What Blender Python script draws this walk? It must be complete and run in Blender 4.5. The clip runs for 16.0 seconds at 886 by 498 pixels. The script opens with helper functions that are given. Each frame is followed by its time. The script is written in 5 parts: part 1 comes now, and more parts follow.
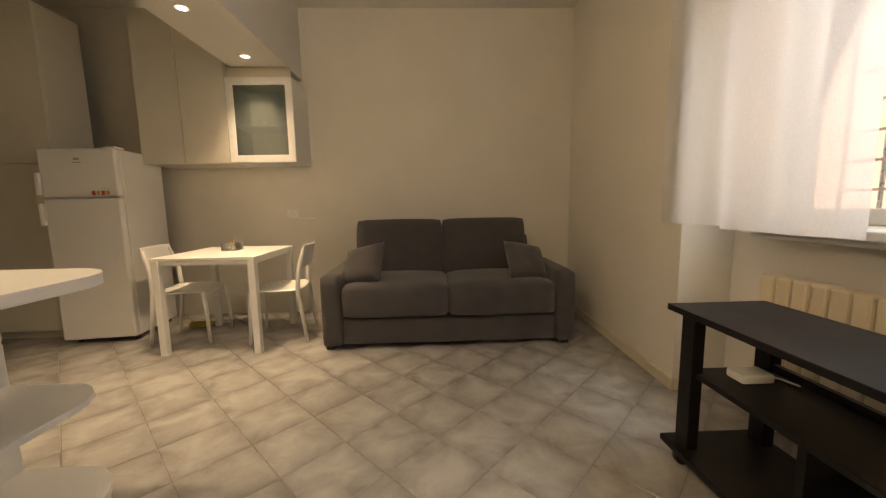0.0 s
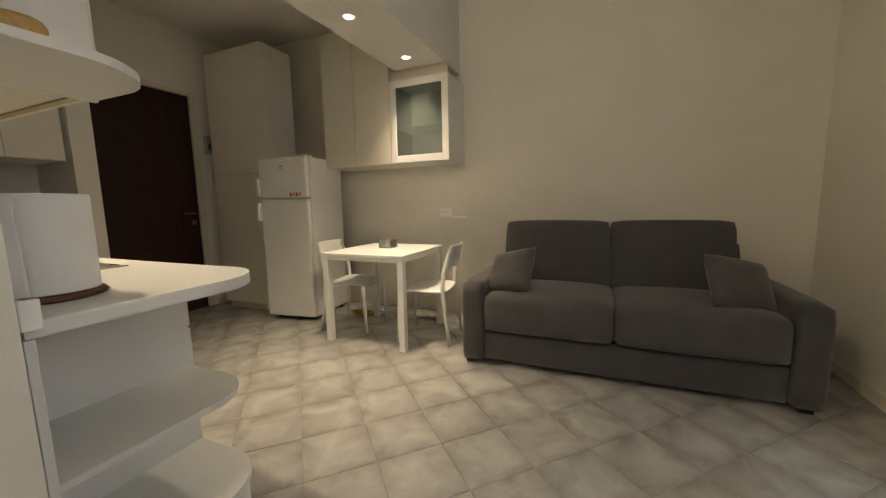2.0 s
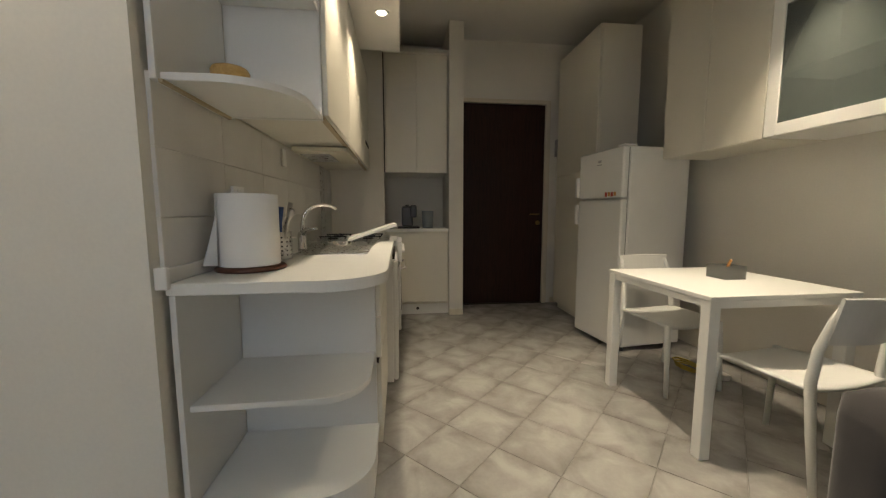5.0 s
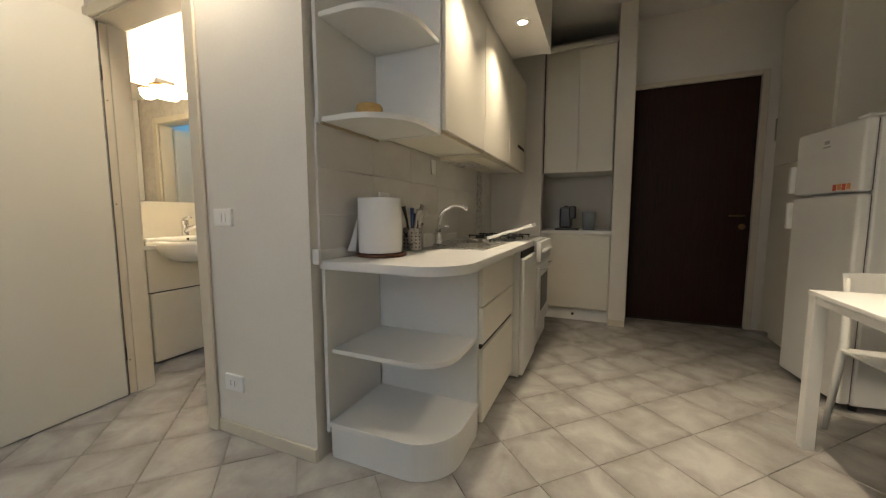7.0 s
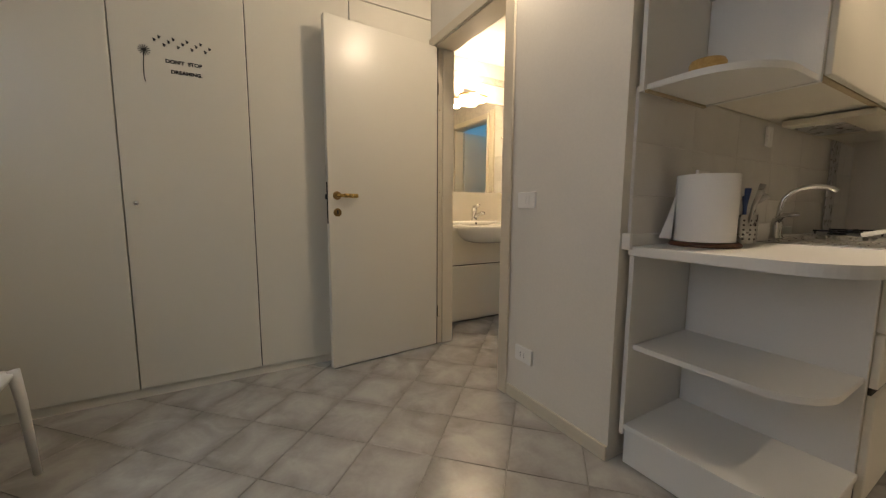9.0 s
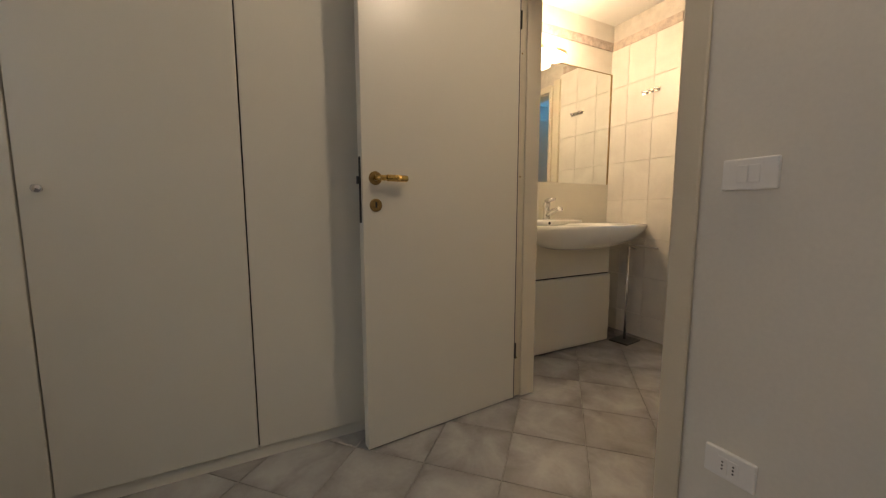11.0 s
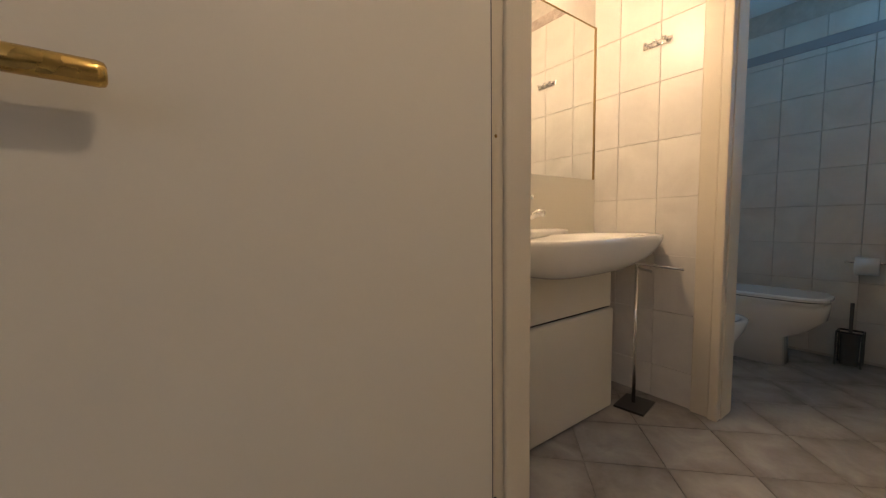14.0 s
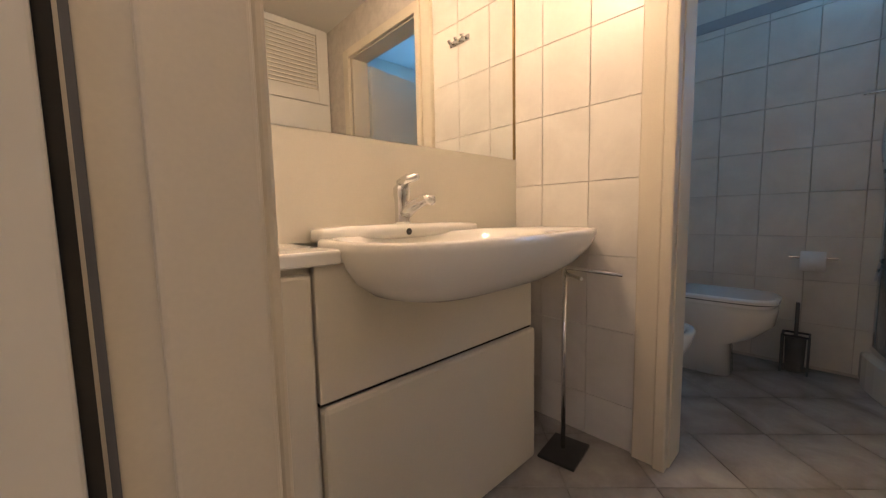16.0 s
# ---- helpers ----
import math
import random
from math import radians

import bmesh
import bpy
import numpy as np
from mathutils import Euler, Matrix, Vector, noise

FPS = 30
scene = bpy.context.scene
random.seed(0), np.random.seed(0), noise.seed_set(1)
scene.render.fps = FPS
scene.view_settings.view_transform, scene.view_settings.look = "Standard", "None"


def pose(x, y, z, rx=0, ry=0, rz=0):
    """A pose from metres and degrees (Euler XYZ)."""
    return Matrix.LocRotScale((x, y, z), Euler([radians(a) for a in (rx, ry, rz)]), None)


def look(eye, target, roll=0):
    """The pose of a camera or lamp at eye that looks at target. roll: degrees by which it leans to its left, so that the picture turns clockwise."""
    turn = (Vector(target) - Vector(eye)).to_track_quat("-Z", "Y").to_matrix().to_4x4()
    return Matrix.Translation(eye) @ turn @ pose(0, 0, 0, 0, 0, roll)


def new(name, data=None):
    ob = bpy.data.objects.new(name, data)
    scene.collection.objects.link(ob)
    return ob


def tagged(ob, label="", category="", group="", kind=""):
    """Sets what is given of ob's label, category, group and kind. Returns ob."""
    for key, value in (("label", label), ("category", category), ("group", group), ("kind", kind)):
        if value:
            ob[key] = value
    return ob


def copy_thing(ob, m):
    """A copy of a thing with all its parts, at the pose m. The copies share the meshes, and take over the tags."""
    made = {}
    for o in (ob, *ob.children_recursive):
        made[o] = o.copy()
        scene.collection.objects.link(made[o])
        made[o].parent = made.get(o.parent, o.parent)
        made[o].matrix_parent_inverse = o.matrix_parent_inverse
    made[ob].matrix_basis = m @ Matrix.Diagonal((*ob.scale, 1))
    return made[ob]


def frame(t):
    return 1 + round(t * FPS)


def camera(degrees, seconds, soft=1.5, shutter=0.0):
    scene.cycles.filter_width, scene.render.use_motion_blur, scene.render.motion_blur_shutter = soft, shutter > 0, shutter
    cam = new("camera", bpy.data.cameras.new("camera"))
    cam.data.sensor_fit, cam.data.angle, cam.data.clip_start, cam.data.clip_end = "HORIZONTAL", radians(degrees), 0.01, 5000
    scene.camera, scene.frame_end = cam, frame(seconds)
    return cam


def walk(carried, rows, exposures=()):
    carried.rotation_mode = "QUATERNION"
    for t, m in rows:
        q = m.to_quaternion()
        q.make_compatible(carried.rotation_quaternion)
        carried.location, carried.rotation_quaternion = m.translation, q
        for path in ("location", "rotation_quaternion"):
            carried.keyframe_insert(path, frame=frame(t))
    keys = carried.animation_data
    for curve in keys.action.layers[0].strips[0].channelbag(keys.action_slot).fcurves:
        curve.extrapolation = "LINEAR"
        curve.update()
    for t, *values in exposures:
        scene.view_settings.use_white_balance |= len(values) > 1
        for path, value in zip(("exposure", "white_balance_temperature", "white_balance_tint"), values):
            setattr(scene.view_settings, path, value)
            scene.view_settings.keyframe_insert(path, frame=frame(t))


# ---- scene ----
cam = camera(101.7, 16.0, soft=1.25)
PATH = [
    (0, (0.048, -0.023, 1.086), (0.112, 1.961, 0.842), -1.0),
    (0.5, (0.037, 0.009, 1.086), (-0.111, 1.988, 0.839), -1.0),
    (1, (0.008, 0.108, 1.091), (-0.316, 2.067, 0.849), -0.9),
    (1.5, (0.0, 0.179, 1.114), (-0.476, 2.104, 0.859), -0.8),
    (2, (0.049, 0.34, 1.108), (-0.728, 2.166, 0.859), -1.2),
    (2.5, (0.097, 0.501, 1.104), (-1.06, 2.113, 0.86), -1.2),
    (3, (0.096, 0.702, 1.104), (-1.291, 2.123, 0.869), -1.1),
    (3.5, (0.115, 0.897, 1.108), (-1.452, 2.119, 0.881), -1.1),
    (4, (0.144, 1.056, 1.11), (-1.653, 1.904, 0.892), -0.7),
    (4.2, (0.132, 1.11, 1.106), (-1.727, 1.816, 0.887), -0.5),
    (6.3, (0.082, 1.634, 1.085), (-1.866, 1.218, 0.902), -0.2),
    (6.5, (0.118, 1.668, 1.095), (-1.804, 1.145, 0.908), -0.3),
    (7, (0.162, 1.733, 1.078), (-1.663, 0.937, 0.887), -0.1),
    (7.5, (0.216, 1.775, 1.06), (-1.401, 0.614, 0.862), 0.1),
    (8, (0.29, 1.739, 1.037), (-1.07, 0.288, 0.833), 0.3),
    (8.5, (0.284, 1.666, 1.024), (-0.804, 0.003, 0.796), 0.3),
    (9, (0.29, 1.496, 1.024), (-0.696, -0.23, 0.8), 0.3),
    (9.5, (0.29, 1.295, 1.018), (-0.665, -0.448, 0.795), 0.2),
    (9.7, (0.271, 1.204, 1.021), (-0.671, -0.545, 0.796), 0.2),
    (11.8, (0.043, 0.292, 0.945), (-0.846, -1.489, 0.75), -0.3),
    (12, (0.004, 0.218, 0.943), (-0.885, -1.563, 0.753), -0.3),
    (12.5, (-0.067, 0.006, 0.955), (-0.986, -1.761, 0.775), -0.2),
    (13, (-0.15, -0.141, 0.964), (-1.184, -1.844, 0.794), -0.5),
    (13.5, (-0.281, -0.213, 0.963), (-1.403, -1.86, 0.798), -0.7),
    (14, (-0.424, -0.229, 0.949), (-1.584, -1.851, 0.797), -0.8),
    (14.5, (-0.586, -0.289, 0.958), (-1.829, -1.847, 0.797), -0.8),
    (15, (-0.737, -0.343, 0.95), (-2.07, -1.827, 0.798), -1.0),
    (15.5, (-0.898, -0.371, 0.938), (-2.251, -1.835, 0.781), -0.9),
    (16, (-1.002, -0.445, 0.931), (-2.356, -1.906, 0.746), -1.2),
]
EXPOSURES = [(0.0, 0.28, 8600, 17), (0.5, 0.35, 8050, 14), (1.5, 0.32, 7350, 10), (3.0, 0.17, 6500, 7), (4.0, 0.12, 6450, 7), (7.0, 0.22, 6500, 9),
             (8.0, -0.02, 6750, 11), (9.0, -0.22, 7050, 14), (12.0, -0.55, 7250, 17), (14.0, -0.45, 7200, 22), (16.0, -0.25, 7050, 27)]
walk(cam, [(t, look(eye, target, roll)) for t, eye, target, roll in PATH], EXPOSURES)

# ---- light ----
world = bpy.data.worlds.new("sky")
scene.world = world
world.use_nodes = True
sky = world.node_tree.nodes.new("ShaderNodeTexSky")
sky.sky_type, sky.sun_disc = "NISHITA", False
sky.sun_elevation, sky.sun_rotation = radians(48), radians(250)
world.node_tree.links.new(sky.outputs[0], world.node_tree.nodes["Background"].inputs[0])
world.node_tree.nodes["Background"].inputs[1].default_value = 0.15


def lamp(name, kind, m, energy, color=(1, 1, 1), size=0.05, cone=None, sy=None, blend=0.6):
    data = bpy.data.lights.new(name, kind)
    data.energy, data.color = energy, color
    if kind == "AREA":
        data.shape, data.size, data.size_y = "RECTANGLE", size, sy or size
    elif kind == "SUN":
        data.angle = radians(0.5)
    else:
        data.shadow_soft_size = size
    if cone:
        data.spot_size, data.spot_blend = radians(cone), blend
    ob = new(name, data)
    ob.matrix_world = m
    return ob


WARM = (1.0, 0.82, 0.60)
lamp("sun", "SUN", look((-6, 0, 9), (3, 3, 0)), 3.0, (1, 0.94, 0.85))
SPOTS = [(-1.437, 2.38, 2.3), (-1.42, 3.1, 2.3), (-2.27, 1.23, 2.3), (-1.62, 1.2, 2.3)]
for k, (sx, sy_, sz) in enumerate(SPOTS):
    lamp("spot_light", "SPOT", look((sx, sy_, sz - 0.012), (sx, sy_ + 0.001, 0)), (94, 78, 52, 42)[k], WARM, 0.03, (86, 86, 118, 112)[k], blend=1.0)
SCONCE = (-0.87, 0.22, 2.42)
lamp("sconce_bulb", "POINT", pose(*SCONCE), 30, (1.0, 0.85, 0.66), 0.05)
lamp("window_daylight", "AREA", look((2.75, 1.0, 3.5), (1.0, 1.0, 0.9)), 150, (0.72, 0.86, 1.0), 1.6, sy=1.0)
lamp("window_sky_light", "AREA", look((1.80, 0.76, 1.7), (-1.0, 0.7, 1.2)), 9, (0.62, 0.80, 1.0), 0.66, sy=1.3)
lamp("bath_bulb", "POINT", pose(-1.68, -1.25, 2.08), 32, (1.0, 0.78, 0.53), 0.06)
lamp("shower_daylight", "AREA", look((-3.92, 0.2, 1.78), (-3.0, -0.4, 1.2)), 36, (0.12, 0.50, 1.0), 0.4, sy=0.65)


# ---- materials ----
def mat(name, base, rough=0.5, metal=0.0, var=0.06, scale=6.0, bump=0.02, fine=180.0, coat=0.0, trans=0.0, alpha=1.0):
    m = bpy.data.materials.new(name)
    m.use_nodes = True
    nt = m.node_tree
    b = nt.nodes["Principled BSDF"]
    b.inputs["Roughness"].default_value = rough
    b.inputs["Metallic"].default_value = metal
    b.inputs["Coat Weight"].default_value = coat
    b.inputs["Transmission Weight"].default_value = trans
    b.inputs["Alpha"].default_value = alpha
    geo = nt.nodes.new("ShaderNodeNewGeometry")
    n1 = nt.nodes.new("ShaderNodeTexNoise")
    n1.inputs["Scale"].default_value, n1.inputs["Detail"].default_value = scale, 6
    n2 = nt.nodes.new("ShaderNodeTexNoise")
    n2.inputs["Scale"].default_value, n2.inputs["Detail"].default_value = fine, 3
    nt.links.new(geo.outputs["Position"], n1.inputs["Vector"])
    nt.links.new(geo.outputs["Position"], n2.inputs["Vector"])
    ramp = nt.nodes.new("ShaderNodeValToRGB")
    e = ramp.color_ramp.elements
    e[0].position, e[1].position = 0.3, 0.7
    e[0].color = (*[max(0, c * (1 - var)) for c in base], 1)
    e[1].color = (*[min(1, c * (1 + var)) for c in base], 1)
    mix = nt.nodes.new("ShaderNodeMath")
    mix.operation = "MULTIPLY_ADD"
    mix.inputs[1].default_value = 0.35
    nt.links.new(n2.outputs[0], mix.inputs[0])
    m2 = nt.nodes.new("ShaderNodeMath")
    m2.operation = "MULTIPLY"
    m2.inputs[1].default_value = 0.65
    nt.links.new(n1.outputs[0], m2.inputs[0])
    nt.links.new(m2.outputs[0], mix.inputs[2])
    nt.links.new(mix.outputs[0], ramp.inputs[0])
    nt.links.new(ramp.outputs[0], b.inputs["Base Color"])
    rr = nt.nodes.new("ShaderNodeMapRange")
    rr.inputs[3].default_value, rr.inputs[4].default_value = rough * 0.85, min(1, rough * 1.15)
    nt.links.new(n1.outputs[0], rr.inputs[0])
    nt.links.new(rr.outputs[0], b.inputs["Roughness"])
    if bump:
        bp = nt.nodes.new("ShaderNodeBump")
        bp.inputs["Strength"].default_value, bp.inputs["Distance"].default_value = min(1, bump * 10), 0.002
        nt.links.new(mix.outputs[0], bp.inputs["Height"])
        nt.links.new(bp.outputs[0], b.inputs["Normal"])
    return m


def emit(name, color, strength):
    m = bpy.data.materials.new(name)
    m.use_nodes = True
    b = m.node_tree.nodes["Principled BSDF"]
    b.inputs["Base Color"].default_value = (*color, 1)
    b.inputs["Emission Color"].default_value = (*color, 1)
    b.inputs["Emission Strength"].default_value = strength
    return m


def tile_mat(name, light, dark, edge, rough, vein):
    """Glazed tile with a clouded print that grows darker towards its rim."""
    m = bpy.data.materials.new(name)
    m.use_nodes = True
    nt = m.node_tree
    N, L = nt.nodes.new, nt.links.new
    b = nt.nodes["Principled BSDF"]
    geo, inf, uv = N("ShaderNodeNewGeometry"), N("ShaderNodeObjectInfo"), N("ShaderNodeUVMap")
    rnd = N("ShaderNodeMath")
    rnd.operation = "ADD"
    L(inf.outputs["Random"], rnd.inputs[0])
    L(geo.outputs["Random Per Island"], rnd.inputs[1])
    off = N("ShaderNodeVectorMath")
    off.operation = "MULTIPLY_ADD"
    off.inputs[1].default_value = (37, 91, 53)
    L(rnd.outputs[0], off.inputs[0])
    L(geo.outputs["Position"], off.inputs[2])
    n1, n2 = N("ShaderNodeTexNoise"), N("ShaderNodeTexNoise")
    n1.inputs["Scale"].default_value, n1.inputs["Detail"].default_value, n1.inputs["Distortion"].default_value = vein, 7, 0.8
    n2.inputs["Scale"].default_value, n2.inputs["Detail"].default_value = 60, 4
    L(off.outputs[0], n1.inputs["Vector"])
    L(off.outputs[0], n2.inputs["Vector"])
    sep = N("ShaderNodeSeparateXYZ")
    L(uv.outputs[0], sep.inputs[0])
    sides = []
    for k in (0, 1):
        s = N("ShaderNodeMath")
        s.operation = "SUBTRACT"
        s.inputs[1].default_value = 0.5
        L(sep.outputs[k], s.inputs[0])
        a = N("ShaderNodeMath")
        a.operation = "ABSOLUTE"
        L(s.outputs[0], a.inputs[0])
        sides.append(a)
    mx = N("ShaderNodeMath")
    mx.operation = "MAXIMUM"
    L(sides[0].outputs[0], mx.inputs[0])
    L(sides[1].outputs[0], mx.inputs[1])
    rim = N("ShaderNodeMapRange")
    rim.inputs[1].default_value, rim.inputs[2].default_value, rim.inputs[4].default_value = 0.25, 0.5, edge
    L(mx.outputs[0], rim.inputs[0])
    f = N("ShaderNodeMath")
    f.operation = "MULTIPLY_ADD"
    f.inputs[1].default_value = 0.14
    L(n2.outputs[0], f.inputs[0])
    L(n1.outputs[0], f.inputs[2])
    f2 = N("ShaderNodeMath")
    f2.operation = "ADD"
    L(f.outputs[0], f2.inputs[0])
    L(rim.outputs[0], f2.inputs[1])
    ramp = N("ShaderNodeValToRGB")
    e = ramp.color_ramp.elements
    e[0].position, e[1].position = 0.44, 0.9
    e[0].color, e[1].color = (*light, 1), (*dark, 1)
    L(f2.outputs[0], ramp.inputs[0])
    L(ramp.outputs[0], b.inputs["Base Color"])
    b.inputs["Roughness"].default_value = rough
    bp = N("ShaderNodeBump")
    bp.inputs["Strength"].default_value, bp.inputs["Distance"].default_value = 0.16, 0.002
    L(f.outputs[0], bp.inputs["Height"])
    L(bp.outputs[0], b.inputs["Normal"])
    return m


def wood_mat(name, a, c, rough, stretch=(1, 1, 0.08)):
    m = mat(name, a, rough, bump=0.02)
    nt = m.node_tree
    tc = nt.nodes.new("ShaderNodeNewGeometry")
    mp = nt.nodes.new("ShaderNodeMapping")
    mp.inputs["Scale"].default_value = stretch
    nz = nt.nodes.new("ShaderNodeTexNoise")
    nz.inputs["Scale"].default_value, nz.inputs["Detail"].default_value, nz.inputs["Distortion"].default_value = 40, 8, 1.5
    nt.links.new(tc.outputs["Position"], mp.inputs[0])
    nt.links.new(mp.outputs[0], nz.inputs["Vector"])
    ramp = nt.nodes.new("ShaderNodeValToRGB")
    ramp.color_ramp.elements[0].position, ramp.color_ramp.elements[1].position = 0.35, 0.65
    ramp.color_ramp.elements[0].color, ramp.color_ramp.elements[1].color = (*a, 1), (*c, 1)
    nt.links.new(nz.outputs[0], ramp.inputs[0])
    nt.links.new(ramp.outputs[0], nt.nodes["Principled BSDF"].inputs["Base Color"])
    return m


def fabric_mat(name, a, scale=420):
    m = mat(name, a, 0.92, var=0.22, scale=9, bump=0.06, fine=scale)
    m.node_tree.nodes["Principled BSDF"].inputs["Sheen Weight"].default_value = 0.25
    return m


PLASTER = mat("plaster", (0.72, 0.69, 0.62), 0.85, var=0.05, scale=2.2, bump=0.04, fine=90)
CEILING = mat("ceiling_paint", (0.72, 0.70, 0.66), 0.9, var=0.03, scale=2, bump=0.02)
WHITE = mat("white_lacquer", (0.74, 0.74, 0.71), 0.32, var=0.03, scale=3, bump=0.004)
WARMWHITE = mat("ivory_laminate", (0.70, 0.67, 0.58), 0.38, var=0.035, scale=2.5, bump=0.006)
DOORWHITE = mat("door_paint", (0.68, 0.65, 0.56), 0.3, var=0.015, scale=1.2, bump=0.006)
TRIM = mat("trim_paint", (0.64, 0.58, 0.46), 0.45, var=0.05, scale=5, bump=0.01)
PLASTIC = mat("white_plastic", (0.83, 0.82, 0.79), 0.35, var=0.02, bump=0.0)
ENAMEL = mat("fridge_enamel", (0.72, 0.72, 0.70), 0.3, var=0.03, scale=4, bump=0.01, fine=300)
CERAMIC = mat("sanitary_ceramic", (0.80, 0.79, 0.74), 0.1, var=0.015, bump=0.0, coat=0.3)
STEEL = mat("brushed_steel", (0.56, 0.55, 0.53), 0.28, 1.0, var=0.08, scale=30, bump=0.01)
DARKSTEEL = mat("dark_steel", (0.05, 0.05, 0.05), 0.35, 0.6)
CHROME = mat("chrome", (0.75, 0.75, 0.75), 0.08, 1.0, var=0.02, bump=0.0)
BRASS = mat("aged_brass", (0.60, 0.40, 0.13), 0.27, 1.0, var=0.08, scale=40, bump=0.0)
DARKBRASS = mat("tarnished_brass", (0.30, 0.20, 0.08), 0.4, 1.0, var=0.3, scale=60, bump=0.02)
BLACK = mat("black_plastic", (0.02, 0.02, 0.02), 0.35, bump=0.0)
BLACKWOOD = wood_mat("black_brown_veneer", (0.006, 0.005, 0.005), (0.012, 0.010, 0.010), 0.42, (0.1, 0.1, 1))
BROWN = wood_mat("dark_mahogany", (0.020, 0.008, 0.005), (0.036, 0.013, 0.008), 0.5)
for dark_wood in (BROWN, BLACKWOOD):
    dark_wood.node_tree.nodes["Principled BSDF"].inputs["Specular IOR Level"].default_value = 0.25
ROUNDWOOD = wood_mat("dark_turned_wood", (0.07, 0.025, 0.012), (0.13, 0.05, 0.025), 0.4, (1, 0.1, 1))
HONEY = wood_mat("honey_wood", (0.42, 0.26, 0.08), (0.55, 0.36, 0.13), 0.5, (0.1, 1, 1))
EDGE = mat("beige_edging", (0.45, 0.36, 0.22), 0.5, var=0.15, scale=30)
SOFA = fabric_mat("charcoal_weave", (0.060, 0.055, 0.056))
CUSHION = fabric_mat("grey_cushion_weave", (0.072, 0.066, 0.066))
PAPER = mat("kitchen_paper", (0.82, 0.81, 0.78), 0.95, var=0.02, bump=0.08, fine=250)
GROUT = mat("grout", (0.30, 0.28, 0.255), 0.95, var=0.2, scale=20)
PALEGROUT = mat("pale_grout", (0.56, 0.52, 0.46), 0.95, var=0.15, scale=20)
FLOORTILE = tile_mat("floor_tile_glaze", (0.43, 0.415, 0.39), (0.25, 0.235, 0.22), 0.20, 0.27, 5)
WALLTILE = tile_mat("wall_tile_glaze", (0.74, 0.71, 0.64), (0.60, 0.57, 0.51), 0.02, 0.34, 4)
SPLASHTILE = tile_mat("splash_tile_glaze", (0.70, 0.68, 0.64), (0.60, 0.58, 0.54), 0.02, 0.3, 3)
FRIEZE = mat("frieze_tile", (0.50, 0.42, 0.36), 0.25, var=0.35, scale=25)
RADIATOR = mat("radiator_enamel", (0.68, 0.58, 0.42), 0.4, var=0.04)
# Near-black: paints the shade inside gaps, also colours lock plate, hinges and threshold.
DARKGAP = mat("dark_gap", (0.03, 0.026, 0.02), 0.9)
RUBBER = mat("grey_rubber", (0.12, 0.12, 0.12), 0.8)
MIRROR = mat("mirror_silver", (0.88, 0.90, 0.88), 0.01, 1.0, var=0.0, bump=0.0)
BULB = emit("spot_glow", (1.0, 0.88, 0.70), 14)
BATHGLOW = emit("bath_lamp_glow", (1.0, 0.80, 0.55), 5)
DECAL = mat("black_decal", (0.02, 0.018, 0.016), 0.6, bump=0.0)
PINK = mat("glowing_pink_render", (0.62, 0.34, 0.27), 0.9, var=0.1, scale=1)
# Emission adds bright daylight to the facade on top of the sun.
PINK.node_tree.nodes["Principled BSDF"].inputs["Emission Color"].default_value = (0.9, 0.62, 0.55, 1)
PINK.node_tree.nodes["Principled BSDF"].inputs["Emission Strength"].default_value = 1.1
RED = mat("red_print", (0.5, 0.08, 0.05), 0.5)
ORANGE = mat("orange_print", (0.6, 0.28, 0.08), 0.5)
GREEN = mat("green_leafage", (0.05, 0.22, 0.10), 0.7, var=0.4, scale=9)
BLUE = mat("blue_plastic", (0.05, 0.10, 0.30), 0.4)
YELLOW = mat("yellow_cord", (0.45, 0.33, 0.06), 0.6)
CREAM = mat("cream_plastic", (0.62, 0.58, 0.46), 0.4)
GREYTXT = mat("grey_print", (0.35, 0.35, 0.36), 0.5)


def glass_mat(name, color, rough, alpha):
    """Thin glass: a clear or misted sheet with gloss on it."""
    m = bpy.data.materials.new(name)
    m.use_nodes = True
    nt = m.node_tree
    out = nt.nodes["Material Output"]
    tr, gl, df = (nt.nodes.new("ShaderNodeBsdf" + k) for k in ("Transparent", "Glossy", "Diffuse"))
    tr.inputs[0].default_value, df.inputs[0].default_value = (*color, 1), (*color, 1)
    gl.inputs["Roughness"].default_value = rough
    fr = nt.nodes.new("ShaderNodeFresnel")
    fr.inputs[0].default_value = 1.45
    a, b = nt.nodes.new("ShaderNodeMixShader"), nt.nodes.new("ShaderNodeMixShader")
    a.inputs[0].default_value = alpha
    nt.links.new(tr.outputs[0], a.inputs[1])
    nt.links.new(df.outputs[0], a.inputs[2])
    nt.links.new(fr.outputs[0], b.inputs[0])
    nt.links.new(a.outputs[0], b.inputs[1])
    nt.links.new(gl.outputs[0], b.inputs[2])
    nt.links.new(b.outputs[0], out.inputs[0])
    return m


GLASS = glass_mat("clear_glass", (0.93, 0.96, 0.95), 0.02, 0.02)
SMOKED = glass_mat("greenish_glass", (0.66, 0.74, 0.71), 0.05, 0.12)
CUPGLASS = glass_mat("thin_cup_glass", (0.90, 0.92, 0.90), 0.05, 0.12)
SHOWERGLASS = glass_mat("ribbed_shower_glass", (0.62, 0.70, 0.72), 0.25, 0.5)


